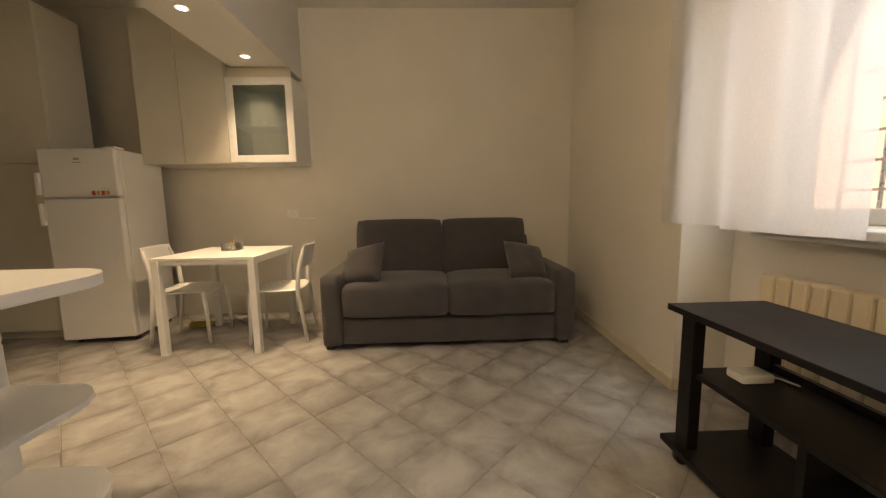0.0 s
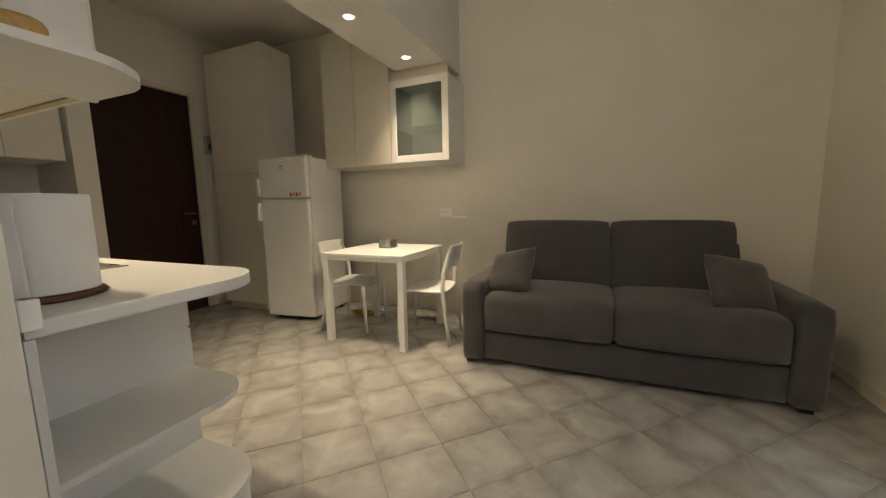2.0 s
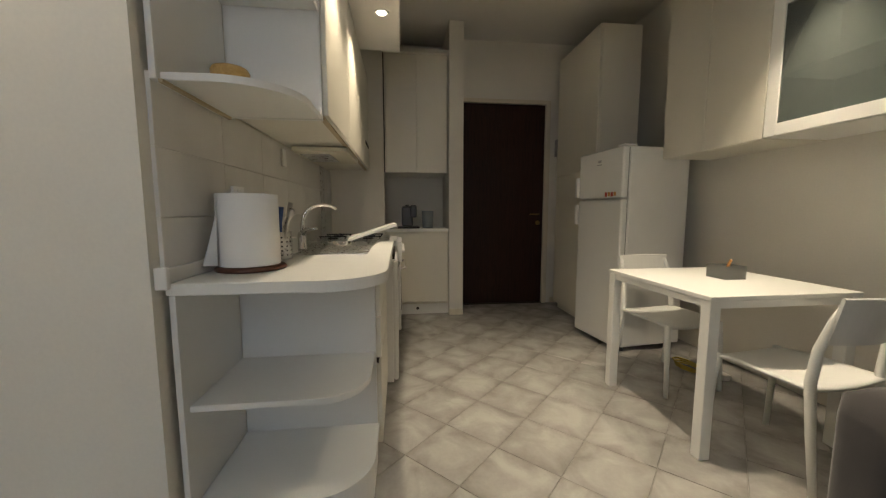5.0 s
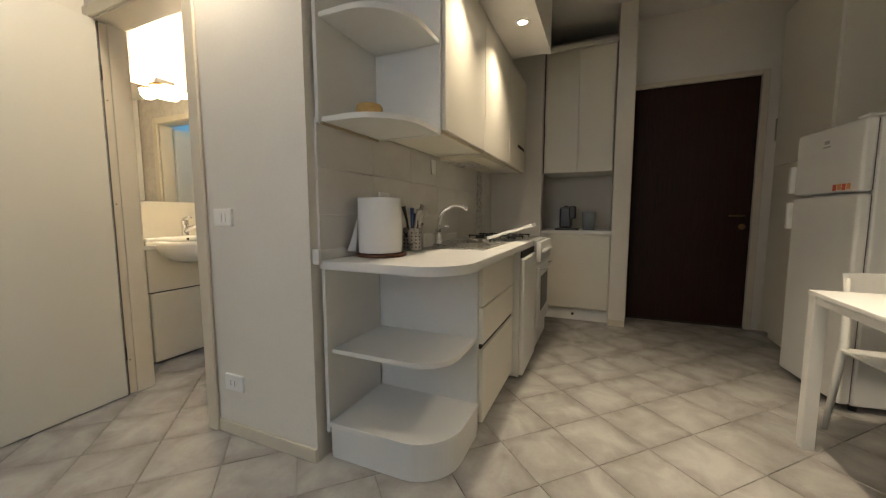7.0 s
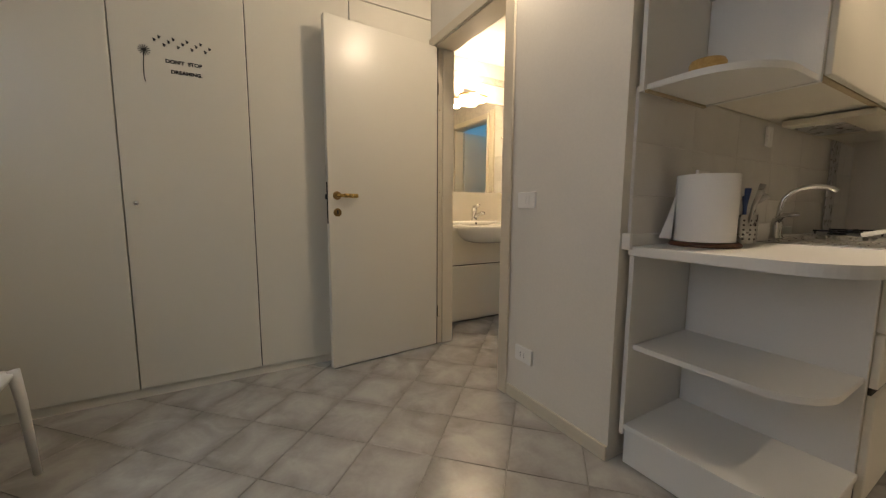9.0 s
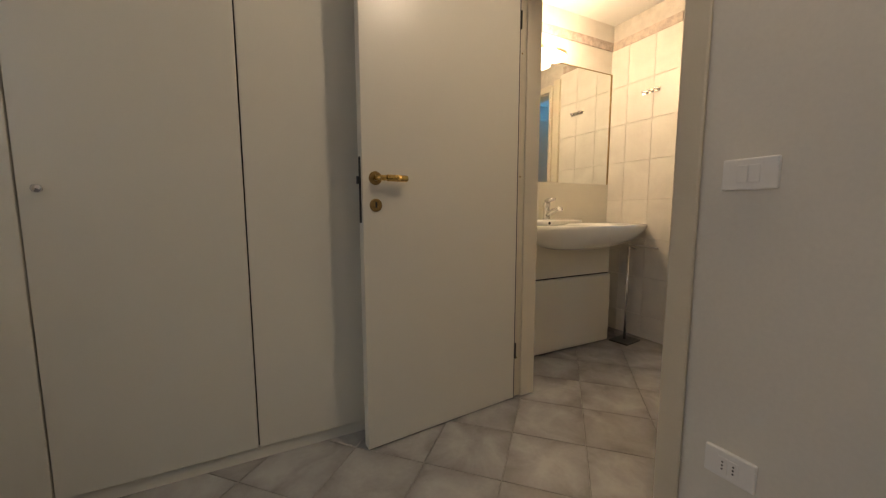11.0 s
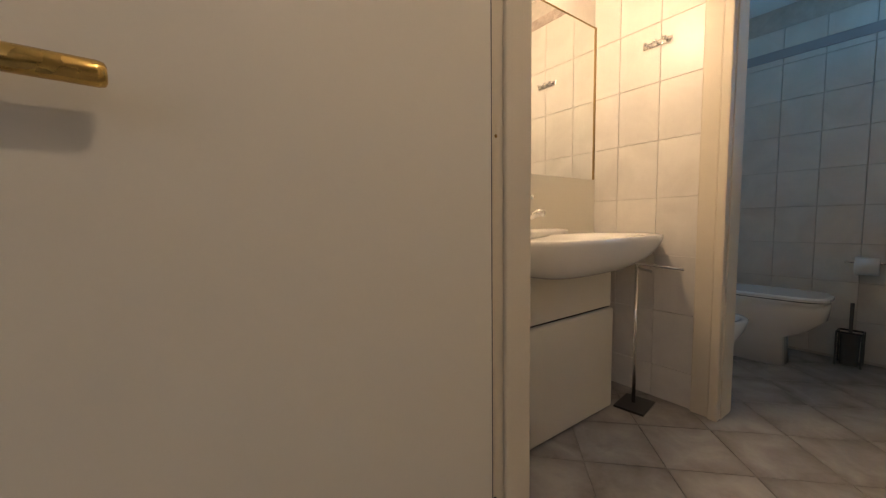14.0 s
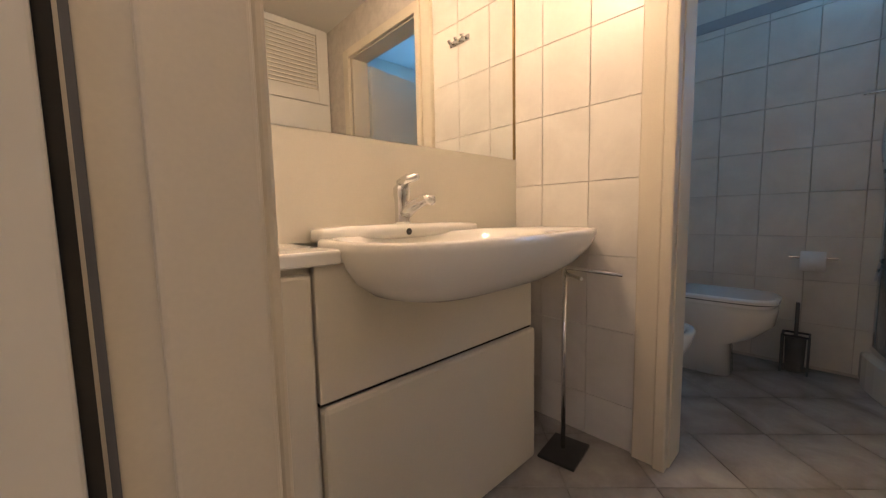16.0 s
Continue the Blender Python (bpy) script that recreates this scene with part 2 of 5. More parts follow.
def sheer_mat():
    m = bpy.data.materials.new("sheer_linen")
    m.use_nodes = True
    nt = m.node_tree
    out = nt.nodes["Material Output"]
    tr, tl, df = (nt.nodes.new("ShaderNodeBsdf" + k) for k in ("Transparent", "Translucent", "Diffuse"))
    tl.inputs[0].default_value = df.inputs[0].default_value = (0.86, 0.87, 0.88, 1)
    geo, nz = nt.nodes.new("ShaderNodeNewGeometry"), nt.nodes.new("ShaderNodeTexNoise")
    nz.inputs["Scale"].default_value = 160
    nt.links.new(geo.outputs["Position"], nz.inputs["Vector"])
    rg = nt.nodes.new("ShaderNodeMapRange")
    rg.inputs[3].default_value, rg.inputs[4].default_value = 0.62, 0.78
    nt.links.new(nz.outputs[0], rg.inputs[0])
    a, b = nt.nodes.new("ShaderNodeMixShader"), nt.nodes.new("ShaderNodeMixShader")
    a.inputs[0].default_value = 0.5
    nt.links.new(tl.outputs[0], a.inputs[1])
    nt.links.new(df.outputs[0], a.inputs[2])
    nt.links.new(rg.outputs[0], b.inputs[0])
    nt.links.new(tr.outputs[0], b.inputs[1])
    nt.links.new(a.outputs[0], b.inputs[2])
    nt.links.new(b.outputs[0], out.inputs[0])
    return m


SHEER = sheer_mat()

# ---- building helpers ----
OFFSET = {}


def thing(name, loc, label, category, group="", kind="", rz=0, local=False):
    ob = new(name)
    ob.empty_display_size = 0.1
    ob.matrix_world = pose(*loc, 0, 0, rz)
    OFFSET[ob.name] = Vector((0, 0, 0)) if local else Vector(loc)
    return tagged(ob, label, category, group, kind)


def part(name, bm, material, parent=None, label="", smooth=False):
    me = bpy.data.meshes.new(name)
    o = OFFSET.get(parent.name, Vector((0, 0, 0))) if parent else Vector((0, 0, 0))
    if o.length:
        bmesh.ops.translate(bm, vec=-o, verts=bm.verts)
    bmesh.ops.recalc_face_normals(bm, faces=bm.faces)
    if smooth:
        for f in bm.faces:
            f.smooth = True
    bm.to_mesh(me)
    bm.free()
    me.materials.append(material)
    ob = new(name, me)
    if parent:
        ob.parent = parent
        OFFSET[ob.name] = o
    if label:
        ob["label"] = label
    return ob


def structure(name, bm, material, label, category):
    return tagged(part(name, bm, material), label, category, kind="structure")


def box(x0, x1, y0, y1, z0, z1, bevel=0.0, bm=None, seg=2):
    own = bmesh.new()
    v = bmesh.ops.create_cube(own, size=1)["verts"]
    for p in v:
        p.co = Vector(((x0 + x1) / 2 + p.co.x * (x1 - x0), (y0 + y1) / 2 + p.co.y * (y1 - y0), (z0 + z1) / 2 + p.co.z * (z1 - z0)))
    if bevel:
        bmesh.ops.bevel(own, geom=own.edges[:], offset=bevel, segments=seg, profile=0.5, affect="EDGES")
    if bm is None:
        return own
    return join(bm, own)


def join(bm, other):
    me = bpy.data.meshes.new("tmp")
    other.to_mesh(me)
    other.free()
    bm.from_mesh(me)
    bpy.data.meshes.remove(me)
    return bm


def moved(bm, m):
    bmesh.ops.transform(bm, matrix=m, verts=bm.verts)
    return bm


def tube(points, r, sides=10, caps=True, radii=None):
    """A round bar along a line of points."""
    bm = bmesh.new()
    pts = [Vector(p) for p in points]
    rings = []
    up = None
    for i, p in enumerate(pts):
        d = (pts[min(i + 1, len(pts) - 1)] - pts[max(i - 1, 0)]).normalized()
        ref = up if up is not None else (Vector((0, 0, 1)) if abs(d.z) < 0.9 else Vector((1, 0, 0)))
        a = d.cross(ref).normalized()
        b = a.cross(d).normalized()
        up = b
        rad = radii[i] if radii else r
        rings.append([bm.verts.new(p + rad * (a * math.cos(2 * math.pi * k / sides) + b * math.sin(2 * math.pi * k / sides))) for k in range(sides)])
    for q, w in zip(rings, rings[1:]):
        for k in range(sides):
            bm.faces.new((q[k], q[(k + 1) % sides], w[(k + 1) % sides], w[k]))
    if caps:
        bm.faces.new(rings[0])
        bm.faces.new(rings[-1])
    return bm


def lathe(profile, sides=28, center=(0, 0, 0), close=False):
    """A turned shape from (radius, height) pairs."""
    bm = bmesh.new()
    rings = []
    for r, z in profile:
        rings.append([bm.verts.new((center[0] + max(r, 0.0004) * math.cos(2 * math.pi * k / sides), center[1] + max(r, 0.0004) * math.sin(2 * math.pi * k / sides), center[2] + z)) for k in range(sides)])
    for q, w in zip(rings, rings[1:]):
        for k in range(sides):
            bm.faces.new((q[k], q[(k + 1) % sides], w[(k + 1) % sides], w[k]))
    if close:
        bm.faces.new(rings[0])
        bm.faces.new(rings[-1])
    return bm


def prism(outline, z0, z1, bevel=0.0):
    """An upright slab over a flat outline."""
    bm = bmesh.new()
    lo = [bm.verts.new((x, y, z0)) for x, y in outline]
    hi = [bm.verts.new((x, y, z1)) for x, y in outline]
    bm.faces.new(lo)
    bm.faces.new(hi)
    n = len(lo)
    rim = []
    for k in range(n):
        bm.faces.new((lo[k], lo[(k + 1) % n], hi[(k + 1) % n], hi[k]))
    if bevel:
        rim = [e for e in bm.edges if abs(e.verts[0].co.z - e.verts[1].co.z) < 1e-6]
        bmesh.ops.bevel(bm, geom=rim, offset=bevel, segments=2, profile=0.5, affect="EDGES")
    return bm


def arc(cx, cy, r, a0, a1, n=10):
    return [(cx + r * math.cos(radians(a0 + (a1 - a0) * k / n)), cy + r * math.sin(radians(a0 + (a1 - a0) * k / n))) for k in range(n + 1)]


def loft(rings, cap=True):
    bm = bmesh.new()
    vs = [[bm.verts.new(p) for p in ring] for ring in rings]
    n = len(vs[0])
    for a, b in zip(vs, vs[1:]):
        for k in range(n):
            bm.faces.new((a[k], a[(k + 1) % n], b[(k + 1) % n], b[k]))
    if cap:
        bm.faces.new(vs[0])
        bm.faces.new(vs[-1])
    return bm


def oval(cx, cy, rx, ry, z, n=32, power=2.4):
    out = []
    for k in range(n):
        a = 2 * math.pi * k / n
        c, s = math.cos(a), math.sin(a)
        out.append((cx + rx * math.copysign(abs(c) ** (2 / power), c), cy + ry * math.copysign(abs(s) ** (2 / power), s), z))
    return out


def soft_block(x0, x1, y0, y1, z0, z1, puff=0.02, r=0.04, cuts=6):
    """An upholstered block: rounded edges, faces that swell a little."""
    bm = bmesh.new()
    bmesh.ops.create_cube(bm, size=1)
    bmesh.ops.subdivide_edges(bm, edges=bm.edges[:], cuts=cuts, use_grid_fill=True)
    dx, dy, dz = x1 - x0, y1 - y0, z1 - z0
    c = Vector(((x0 + x1) / 2, (y0 + y1) / 2, (z0 + z1) / 2))
    for v in bm.verts:
        q = v.co * 2
        p = Vector((q.x * dx / 2, q.y * dy / 2, q.z * dz / 2))
        inner = Vector((max(-dx / 2 + r, min(dx / 2 - r, p.x)), max(-dy / 2 + r, min(dy / 2 - r, p.y)), max(-dz / 2 + r, min(dz / 2 - r, p.z))))
        d = p - inner
        if d.length > 1e-6:
            p = inner + d.normalized() * r
        swell = Vector((0, 0, 0))
        for k, (a, b) in enumerate(((1, 2), (0, 2), (0, 1))):
            if abs(q[k]) > 0.98:
                swell[k] = math.copysign(puff * (1 - q[a] ** 2) * (1 - q[b] ** 2), q[k])
        v.co = c + p + swell
    return bm


# ---- large structure ----
H = 2.96
slab = box(-4.35, 2.0, -1.75, 3.85, -0.12, -0.004)
floor = structure("floor", slab, GROUT, "mottled grey ceramic floor tiles laid diagonally", "floor")
structure("wall_back", box(-4.35, 1.95, 3.69, 3.85, 0, H), PLASTER, "plain cream plastered wall behind the sofa", "wall")
structure("wall_right", prism([(1.42, 1.905), (1.72, 1.905), (1.95, 1.905), (1.95, 3.69), (1.48, 3.69)], 0, H), PLASTER, "cream plastered wall beside the sofa", "wall")
WY0, WY1, WZ0, WZ1 = 0.35, 1.72, 0.97, 2.45
wb = box(1.72, 1.95, WY1, 1.905, 0, H)
box(1.72, 1.95, -1.75, WY0, 0, H, bm=wb)
box(1.72, 1.95, WY0, WY1, 0, WZ0, bm=wb)
box(1.72, 1.95, WY0, WY1, WZ1, H, bm=wb)
structure("wall_window", wb, PLASTER, "white plastered wall with a barred window", "wall")
structure("wall_south", box(-1.115, 1.72, -1.75, -1.6, 0, H), PLASTER, "plain plastered wall behind the wardrobe", "wall")
DX0, DX1, DY0, DY1, DZ = -1.115, -0.975, -0.835, -0.062, 2.135
wd = box(DX0, DX1, -1.6, DY0 - 0.03, 0, H)
box(DX0, DX1, DY1 + 0.03, 0.64, 0, H, bm=wd)
box(DX0, DX1, DY0 - 0.03, DY1 + 0.03, DZ + 0.03, H, bm=wd)
structure("wall_bathroom", wd, PLASTER, "white plastered partition with the bathroom doorway", "wall")
structure("wall_kitchen", box(-4.35, DX0, 0.5, 0.64, 0, H), PLASTER, "white wall behind the kitchen units", "wall")
structure("wall_stub", box(-3.74, -3.6, 0.64, 1.17, 0, H), PLASTER, "narrow white wall closing the kitchen run", "wall")
structure("wall_pillar", box(-4.0, -3.62, 1.83, 1.975, 0, H), PLASTER, "slim white pillar between kitchen niche and front door", "wall")
structure("wall_niche", box(-4.35, -4.2, 0.64, 1.83, 0, H), PLASTER, "white wall at the back of the kitchen niche", "wall")
we = box(-4.2, -4.0, 1.83, 1.976, 0, H)
box(-4.2, -4.0, 3.03, 3.69, 0, H, bm=we)
box(-4.2, -4.0, 1.976, 3.03, 2.346, H, bm=we)
structure("wall_entrance", we, PLASTER, "cream plastered wall around the front door", "wall")
structure("ceiling", box(-4.35, 1.95, -1.75, 3.85, H, H + 0.12), CEILING, "plain white painted ceiling", "ceiling")
L_shape = [(-1.19, 0.64), (-1.19, 1.34), (-1.17, 3.69), (-1.66, 3.69), (-1.66, 1.34), (-2.8, 1.34), (-2.8, 0.64)]
structure("ceiling_soffit", prism(L_shape, 2.3, H - 0.004), CEILING, "dropped white plasterboard soffit with recessed spots", "ceiling")
# bathroom shell
BY0, BX1 = -1.478, -2.43
structure("wall_bath_mirror", box(-2.58, DX0, BY0 - 0.13, BY0, 0, 2.42), WALLTILE, "tiled bathroom wall behind the basin", "wall")
JY = -0.80
wj = box(BX1 - 0.12, BX1, BY0, JY - 0.02, 0, 2.42)
box(BX1 - 0.12, BX1, 0.0, 0.5, 0, 2.42, bm=wj)
box(BX1 - 0.12, BX1, JY - 0.02, 0.0, 2.12, 2.42, bm=wj)
wall_hooks = structure("wall_bath_inner", wj, PALEGROUT, "glazed white tiles on the inner bathroom wall", "wall")
structure("ceiling_bath", box(-4.08, DX0, -1.75, 0.5, 2.42, 2.5), CEILING, "white painted bathroom ceiling", "ceiling")
WCX, WCY = -3.93, -1.2
sh = box(WCX - 0.15, WCX, -1.3, -0.02, 0, 2.42)
box(WCX - 0.15, WCX, 0.42, 0.5, 0, 2.42, bm=sh)
box(WCX - 0.15, WCX, -0.02, 0.42, 0, 1.4, bm=sh)
box(WCX - 0.15, WCX, -0.02, 0.42, 2.12, 2.42, bm=sh)
wall_wc = structure("wall_shower_room", sh, PALEGROUT, "white tiled wall of the dim shower room", "wall")
structure("wall_wc_back", box(WCX, BX1 - 0.12, WCY - 0.12, WCY, 0, 2.42), WALLTILE, "tiled wall behind the toilet and bidet", "wall")


def skirting(name, x0, x1, y0, y1, h=0.065):
    structure(name, box(x0, x1, y0, y1, 0, h, 0.004), TRIM, "low cream painted skirting board", "baseboard")


skirting("baseboard", DX1, DX1 + 0.012, DY1 + 0.081, 0.64)
skirting("baseboard", -1.1, 1.465, 3.678, 3.69)
skirting("baseboard", -4.0, -3.988, 3.1, 3.69)
skirting("baseboard", 1.421, 1.708, 1.893, 1.905)
skirting("baseboard", 1.708, 1.72, -0.85, 1.892)
skirting("baseboard", -3.62, -3.608, 1.83, 1.975)
structure("baseboard", prism([(1.408, 1.893), (1.42, 1.905), (1.479, 3.677), (1.467, 3.677)], 0, 0.065), TRIM, "low cream painted skirting board", "baseboard")

# bathroom door frame and leaf
df = thing("door_frame", (DX1, DY0, 0), "cream painted wooden door frame of the bathroom", "door frame", kind="structure")
for nm, y0, y1 in (("jamb", DY0 - 0.03, DY0), ("jamb", DY1, DY1 + 0.03)):
    part(nm, box(DX0 - 0.005, DX1 + 0.005, y0, y1, 0, DZ, 0.003), TRIM, df)
part("head", box(DX0 - 0.005, DX1 + 0.005, DY0 - 0.03, DY1 + 0.03, DZ, DZ + 0.03, 0.003), TRIM, df)
for x0, x1 in ((DX1 + 0.0052, DX1 + 0.02), (DX0 - 0.02, DX0 - 0.0052)):
    part("architrave", box(x0, x1, DY0 - 0.075, DY0 - 0.008, 0, DZ + 0.07, 0.005), TRIM, df)
    part("architrave", box(x0, x1, DY1 + 0.008, DY1 + 0.08, 0, DZ + 0.07, 0.005), TRIM, df)
    part("architrave", box(x0, x1, DY0 - 0.008, DY1 + 0.008, DZ + 0.008, DZ + 0.07, 0.005), TRIM, df)
# Thin dark strip on the jamb paints the shade of the hinge gap.
part("rebate_shade", box(DX1 - 0.010, DX1 + 0.003, DY0 + 0.0003, DY0 + 0.002, 0, DZ), DARKGAP, df, "dark strip painted as the shade of the hinge gap")
part("seal", box(DX1 - 0.019, DX1 - 0.013, DY0 + 0.0003, DY0 + 0.003, 0, DZ), RUBBER, df, "grey rubber door seal")
part("door_stop", box(DX0, DX0 + 0.086, DY0 + 0.0005, DY0 + 0.013, 0, DZ, 0.004), TRIM, df)
part("door_stop", box(DX0 + 0.02, DX0 + 0.085, DY1 - 0.014, DY1 - 0.0005, 0, DZ, 0.004), TRIM, df)
for z in (0.21, 1.14, 1.72):
    part("screw", moved(lathe([(0.0045, 0), (0.0035, 0.0015), (0, 0.002)], 10), pose(DX1 - 0.033, DY0 + 0.001, z, -90)), DARKBRASS, df)

leaf = thing("door_leaf", (-0.992, -0.838, 0.008), "open ivory flush door with a brass lever handle", "door", rz=5.0, local=True)
LW = 0.80
part("panel", box(0.018, LW, -0.022, 0.022, 0, 2.125, 0.003), DOORWHITE, leaf)
part("lock_plate", box(LW + 0.0002, LW + 0.0025, -0.01, 0.01, 0.92, 1.17, 0.001), DARKGAP, leaf, "dark steel lock plate")
part("latch", box(LW + 0.0025, LW + 0.013, -0.008, 0.008, 1.067, 1.097, 0.002), BLACK, leaf)
for s in (1, -1):
    hx, hz = LW - 0.052, 1.09
    hd = part("handle_rose", moved(lathe([(0, 0), (0.026, 0), (0.026, 0.004), (0.022, 0.008), (0.012, 0.009), (0, 0.009)]), pose(hx, 0.022 * s, hz, -90 * s)), DARKBRASS, leaf, "tarnished brass rose")
    lever = tube([(hx, 0.028 * s, hz), (hx, 0.05 * s, hz), (hx - 0.006, 0.058 * s, hz), (hx - 0.016, 0.06 * s, hz), (hx - 0.034, 0.06 * s, hz)], 0.0105, 14)
    join(lever, tube([(hx - 0.032, 0.06 * s, hz), (hx - 0.034, 0.06 * s, hz), (hx - 0.112, 0.06 * s, hz), (hx - 0.117, 0.06 * s, hz), (hx - 0.119, 0.06 * s, hz)], 0.0125, 16, radii=[0.0105, 0.0128, 0.0128, 0.0115, 0.008]))
    part("lever", lever, BRASS, leaf, "polished brass lever handle", True)
    esc = part("keyhole_rose", moved(lathe([(0, 0), (0.025, 0), (0.025, 0.003), (0.021, 0.006), (0, 0.006)]), pose(hx, 0.022 * s, 0.988, -90 * s)), DARKBRASS, leaf, "aged brass keyhole plate")
    part("keyhole", box(hx - 0.004, hx + 0.004, 0.0279 * s - 0.0006, 0.0279 * s + 0.0006, 0.978, 1.0, 0.0005), BLACK, leaf)
for z in (0.25, 1.85):
    part("hinge", tube([(0.010, 0.022, z - 0.04), (0.010, 0.022, z + 0.04)], 0.004, 8), DARKGAP, leaf)

# inner bathroom door frame and open leaf
d2 = thing("door_frame", (BX1, JY, 0), "cream wooden frame of the shower room doorway", "door frame", kind="structure")
part("jamb", box(BX1 - 0.125, BX1 + 0.005, JY - 0.02, JY, 0, 2.1, 0.003), TRIM, d2)
part("jamb", box(BX1 - 0.125, BX1 + 0.005, -0.02, 0.0, 0, 2.1, 0.003), TRIM, d2)
part("head", box(BX1 - 0.125, BX1 + 0.005, JY - 0.02, 0.0, 2.1, 2.12, 0.003), TRIM, d2)
part("architrave", box(BX1 + 0.0052, BX1 + 0.035, JY - 0.12, JY - 0.045, 0, 2.19, 0.005), TRIM, d2)
part("architrave", box(BX1 + 0.0052, BX1 + 0.05, JY - 0.043, JY - 0.004, 0, 2.15, 0.006), TRIM, d2)
part("architrave", box(BX1 + 0.0052, BX1 + 0.03, 0.006, 0.08, 0, 2.17, 0.005), TRIM, d2)
part("architrave", box(BX1 + 0.0052, BX1 + 0.03, JY - 0.002, 0.005, 2.106, 2.17, 0.005), TRIM, d2)
leaf2 = thing("door_leaf", (BX1 - 0.14, 0.0, 0.008), "open ivory flush door of the shower room", "door", rz=172, local=True)
part("panel", box(0.01, 0.76, -0.02, 0.02, 0, 2.08, 0.003), DOORWHITE, leaf2)

# front door
fd = thing("door_1", (-4.0, 2.5, 0), "closed dark brown wooden security front door", "door", kind="structure")
part("panel", box(-4.06, -4.018, 2.006, 2.995, 0.012, 2.30, 0.004), BROWN, fd)
part("threshold", box(-4.06, -4.0, 2.006, 2.995, 0, 0.011), DARKGAP, fd)
for y0, y1, z0, z1 in ((1.977, 2.005, 0, 2.345), (2.996, 3.05, 0, 2.345)):
    part("frame_post", box(-4.06, -3.985, y0, y1, z0, z1, 0.004), TRIM, fd)
part("frame_head", box(-4.06, -3.985, 2.0052, 2.9958, 2.301, 2.345, 0.004), TRIM, fd)
part("lever", tube([(-4.02, 2.93, 1.06), (-3.97, 2.93, 1.06), (-3.965, 2.92, 1.06), (-3.965, 2.82, 1.06)], 0.009, 10), DARKBRASS, fd, "dark brass lever handle", True)
part("keyhole_plate", moved(lathe([(0, 0), (0.028, 0), (0.024, 0.008), (0, 0.01)]), pose(-4.018, 2.935, 0.96, 0, 90)), DARKBRASS, fd)

# recessed spots and the wall lamp
for sx, sy_, sz in SPOTS:
    sp = thing("recessed_spot", (sx, sy_, sz), "lit round recessed spotlight with a white rim", "spotlight", "recessed spotlights")
    part("rim", lathe([(0.03, -0.001), (0.032, -0.005), (0.043, -0.005), (0.046, -0.001), (0.046, 0.0), (0.03, 0.0)], 24, (sx, sy_, sz)), PLASTIC, sp, smooth=True)
    part("bulb", lathe([(0.0295, -0.002), (0.018, -0.005), (0, -0.0055)], 20, (sx, sy_, sz)), BULB, sp, "glowing bulb face")
sx, sy_, sz = SCONCE
wl = thing("wall_lamp", (DX1, sy_, sz), "lit wall lamp with a shallow glass dish beside the doorway", "lamp")
part("back_plate", moved(lathe([(0, 0), (0.05, 0), (0.048, 0.012), (0, 0.014)], 24), pose(DX1 + 0.0005, sy_, sz + 0.08, 0, 90)), PLASTIC, wl, smooth=True)
part("arm", tube([(DX1 + 0.012, sy_, sz + 0.08), (sx - 0.03, sy_, sz + 0.085), (sx, sy_, sz + 0.105)], 0.008, 10), CHROME, wl, smooth=True)
part("dish", lathe([(0, 0.108), (0.06, 0.104), (0.088, 0.088), (0.092, 0.09), (0.062, 0.109), (0, 0.113)], 28, (sx, sy_, sz)), CERAMIC, wl, "white glass dish", True)

# ---- window ----
wn = thing("window_1", (1.83, 1.0, WZ0), "white casement window with an iron grille outside", "window", kind="structure")
FY = 0.06
for y0, y1 in ((WY0, WY0 + FY), (WY1 - FY, WY1), (1.0, 1.07)):
    part("frame_post", box(1.83, 1.89, y0, y1, WZ0, WZ1, 0.006), WHITE, wn)
for z0, z1 in ((WZ0, WZ0 + 0.07), (WZ1 - 0.06, WZ1)):
    part("frame_rail", box(1.832, 1.888, WY0 + FY, WY1 - FY, z0, z1, 0.006), WHITE, wn)
pane = part("pane", box(1.858, 1.862, WY0 + FY, WY1 - FY, WZ0 + 0.07, WZ1 - 0.06), GLASS, wn)
pane.visible_shadow = False
part("sill", box(1.56, 1.86, WY0 - 0.05, 1.70, WZ0 - 0.04, WZ0 - 0.001, 0.008), WHITE, wn, "white painted window sill")
part("sill_moulding", box(1.60, 1.72, WY0 - 0.04, 1.68, WZ0 - 0.065, WZ0 - 0.041, 0.008), WHITE, wn)
gr = thing("window_grille", (2.1, 1.0, WZ0), "dark iron security grille outside the window", "grille")
for k in range(10):
    y = WY0 - 0.1 + k * 0.165
    part("upright_bar", tube([(2.1, y, 0.9), (2.1, y, 2.6)], 0.009, 8), STEEL, gr)
for k in range(12):
    z = 0.98 + k * 0.135
    part("cross_bar", box(2.085, 2.115, WY0 - 0.15, WY1 + 0.1, z, z + 0.012), STEEL, gr)
part("ledge", box(1.951, 2.2, WY0 - 0.2, WY1 + 0.2, 0.86, 0.9), PLASTER, gr)
# House front glows by itself, so the view outside looks overexposed.
structure("backdrop", box(6.0, 6.2, -3, 9, -1, 7), PINK, "pink rendered house across the courtyard, daylight added as glow", "building")
structure("ground", box(2.0, 40, -30, 30, -1.1, -1.0), GROUT, "grey courtyard paving outside", "ground")

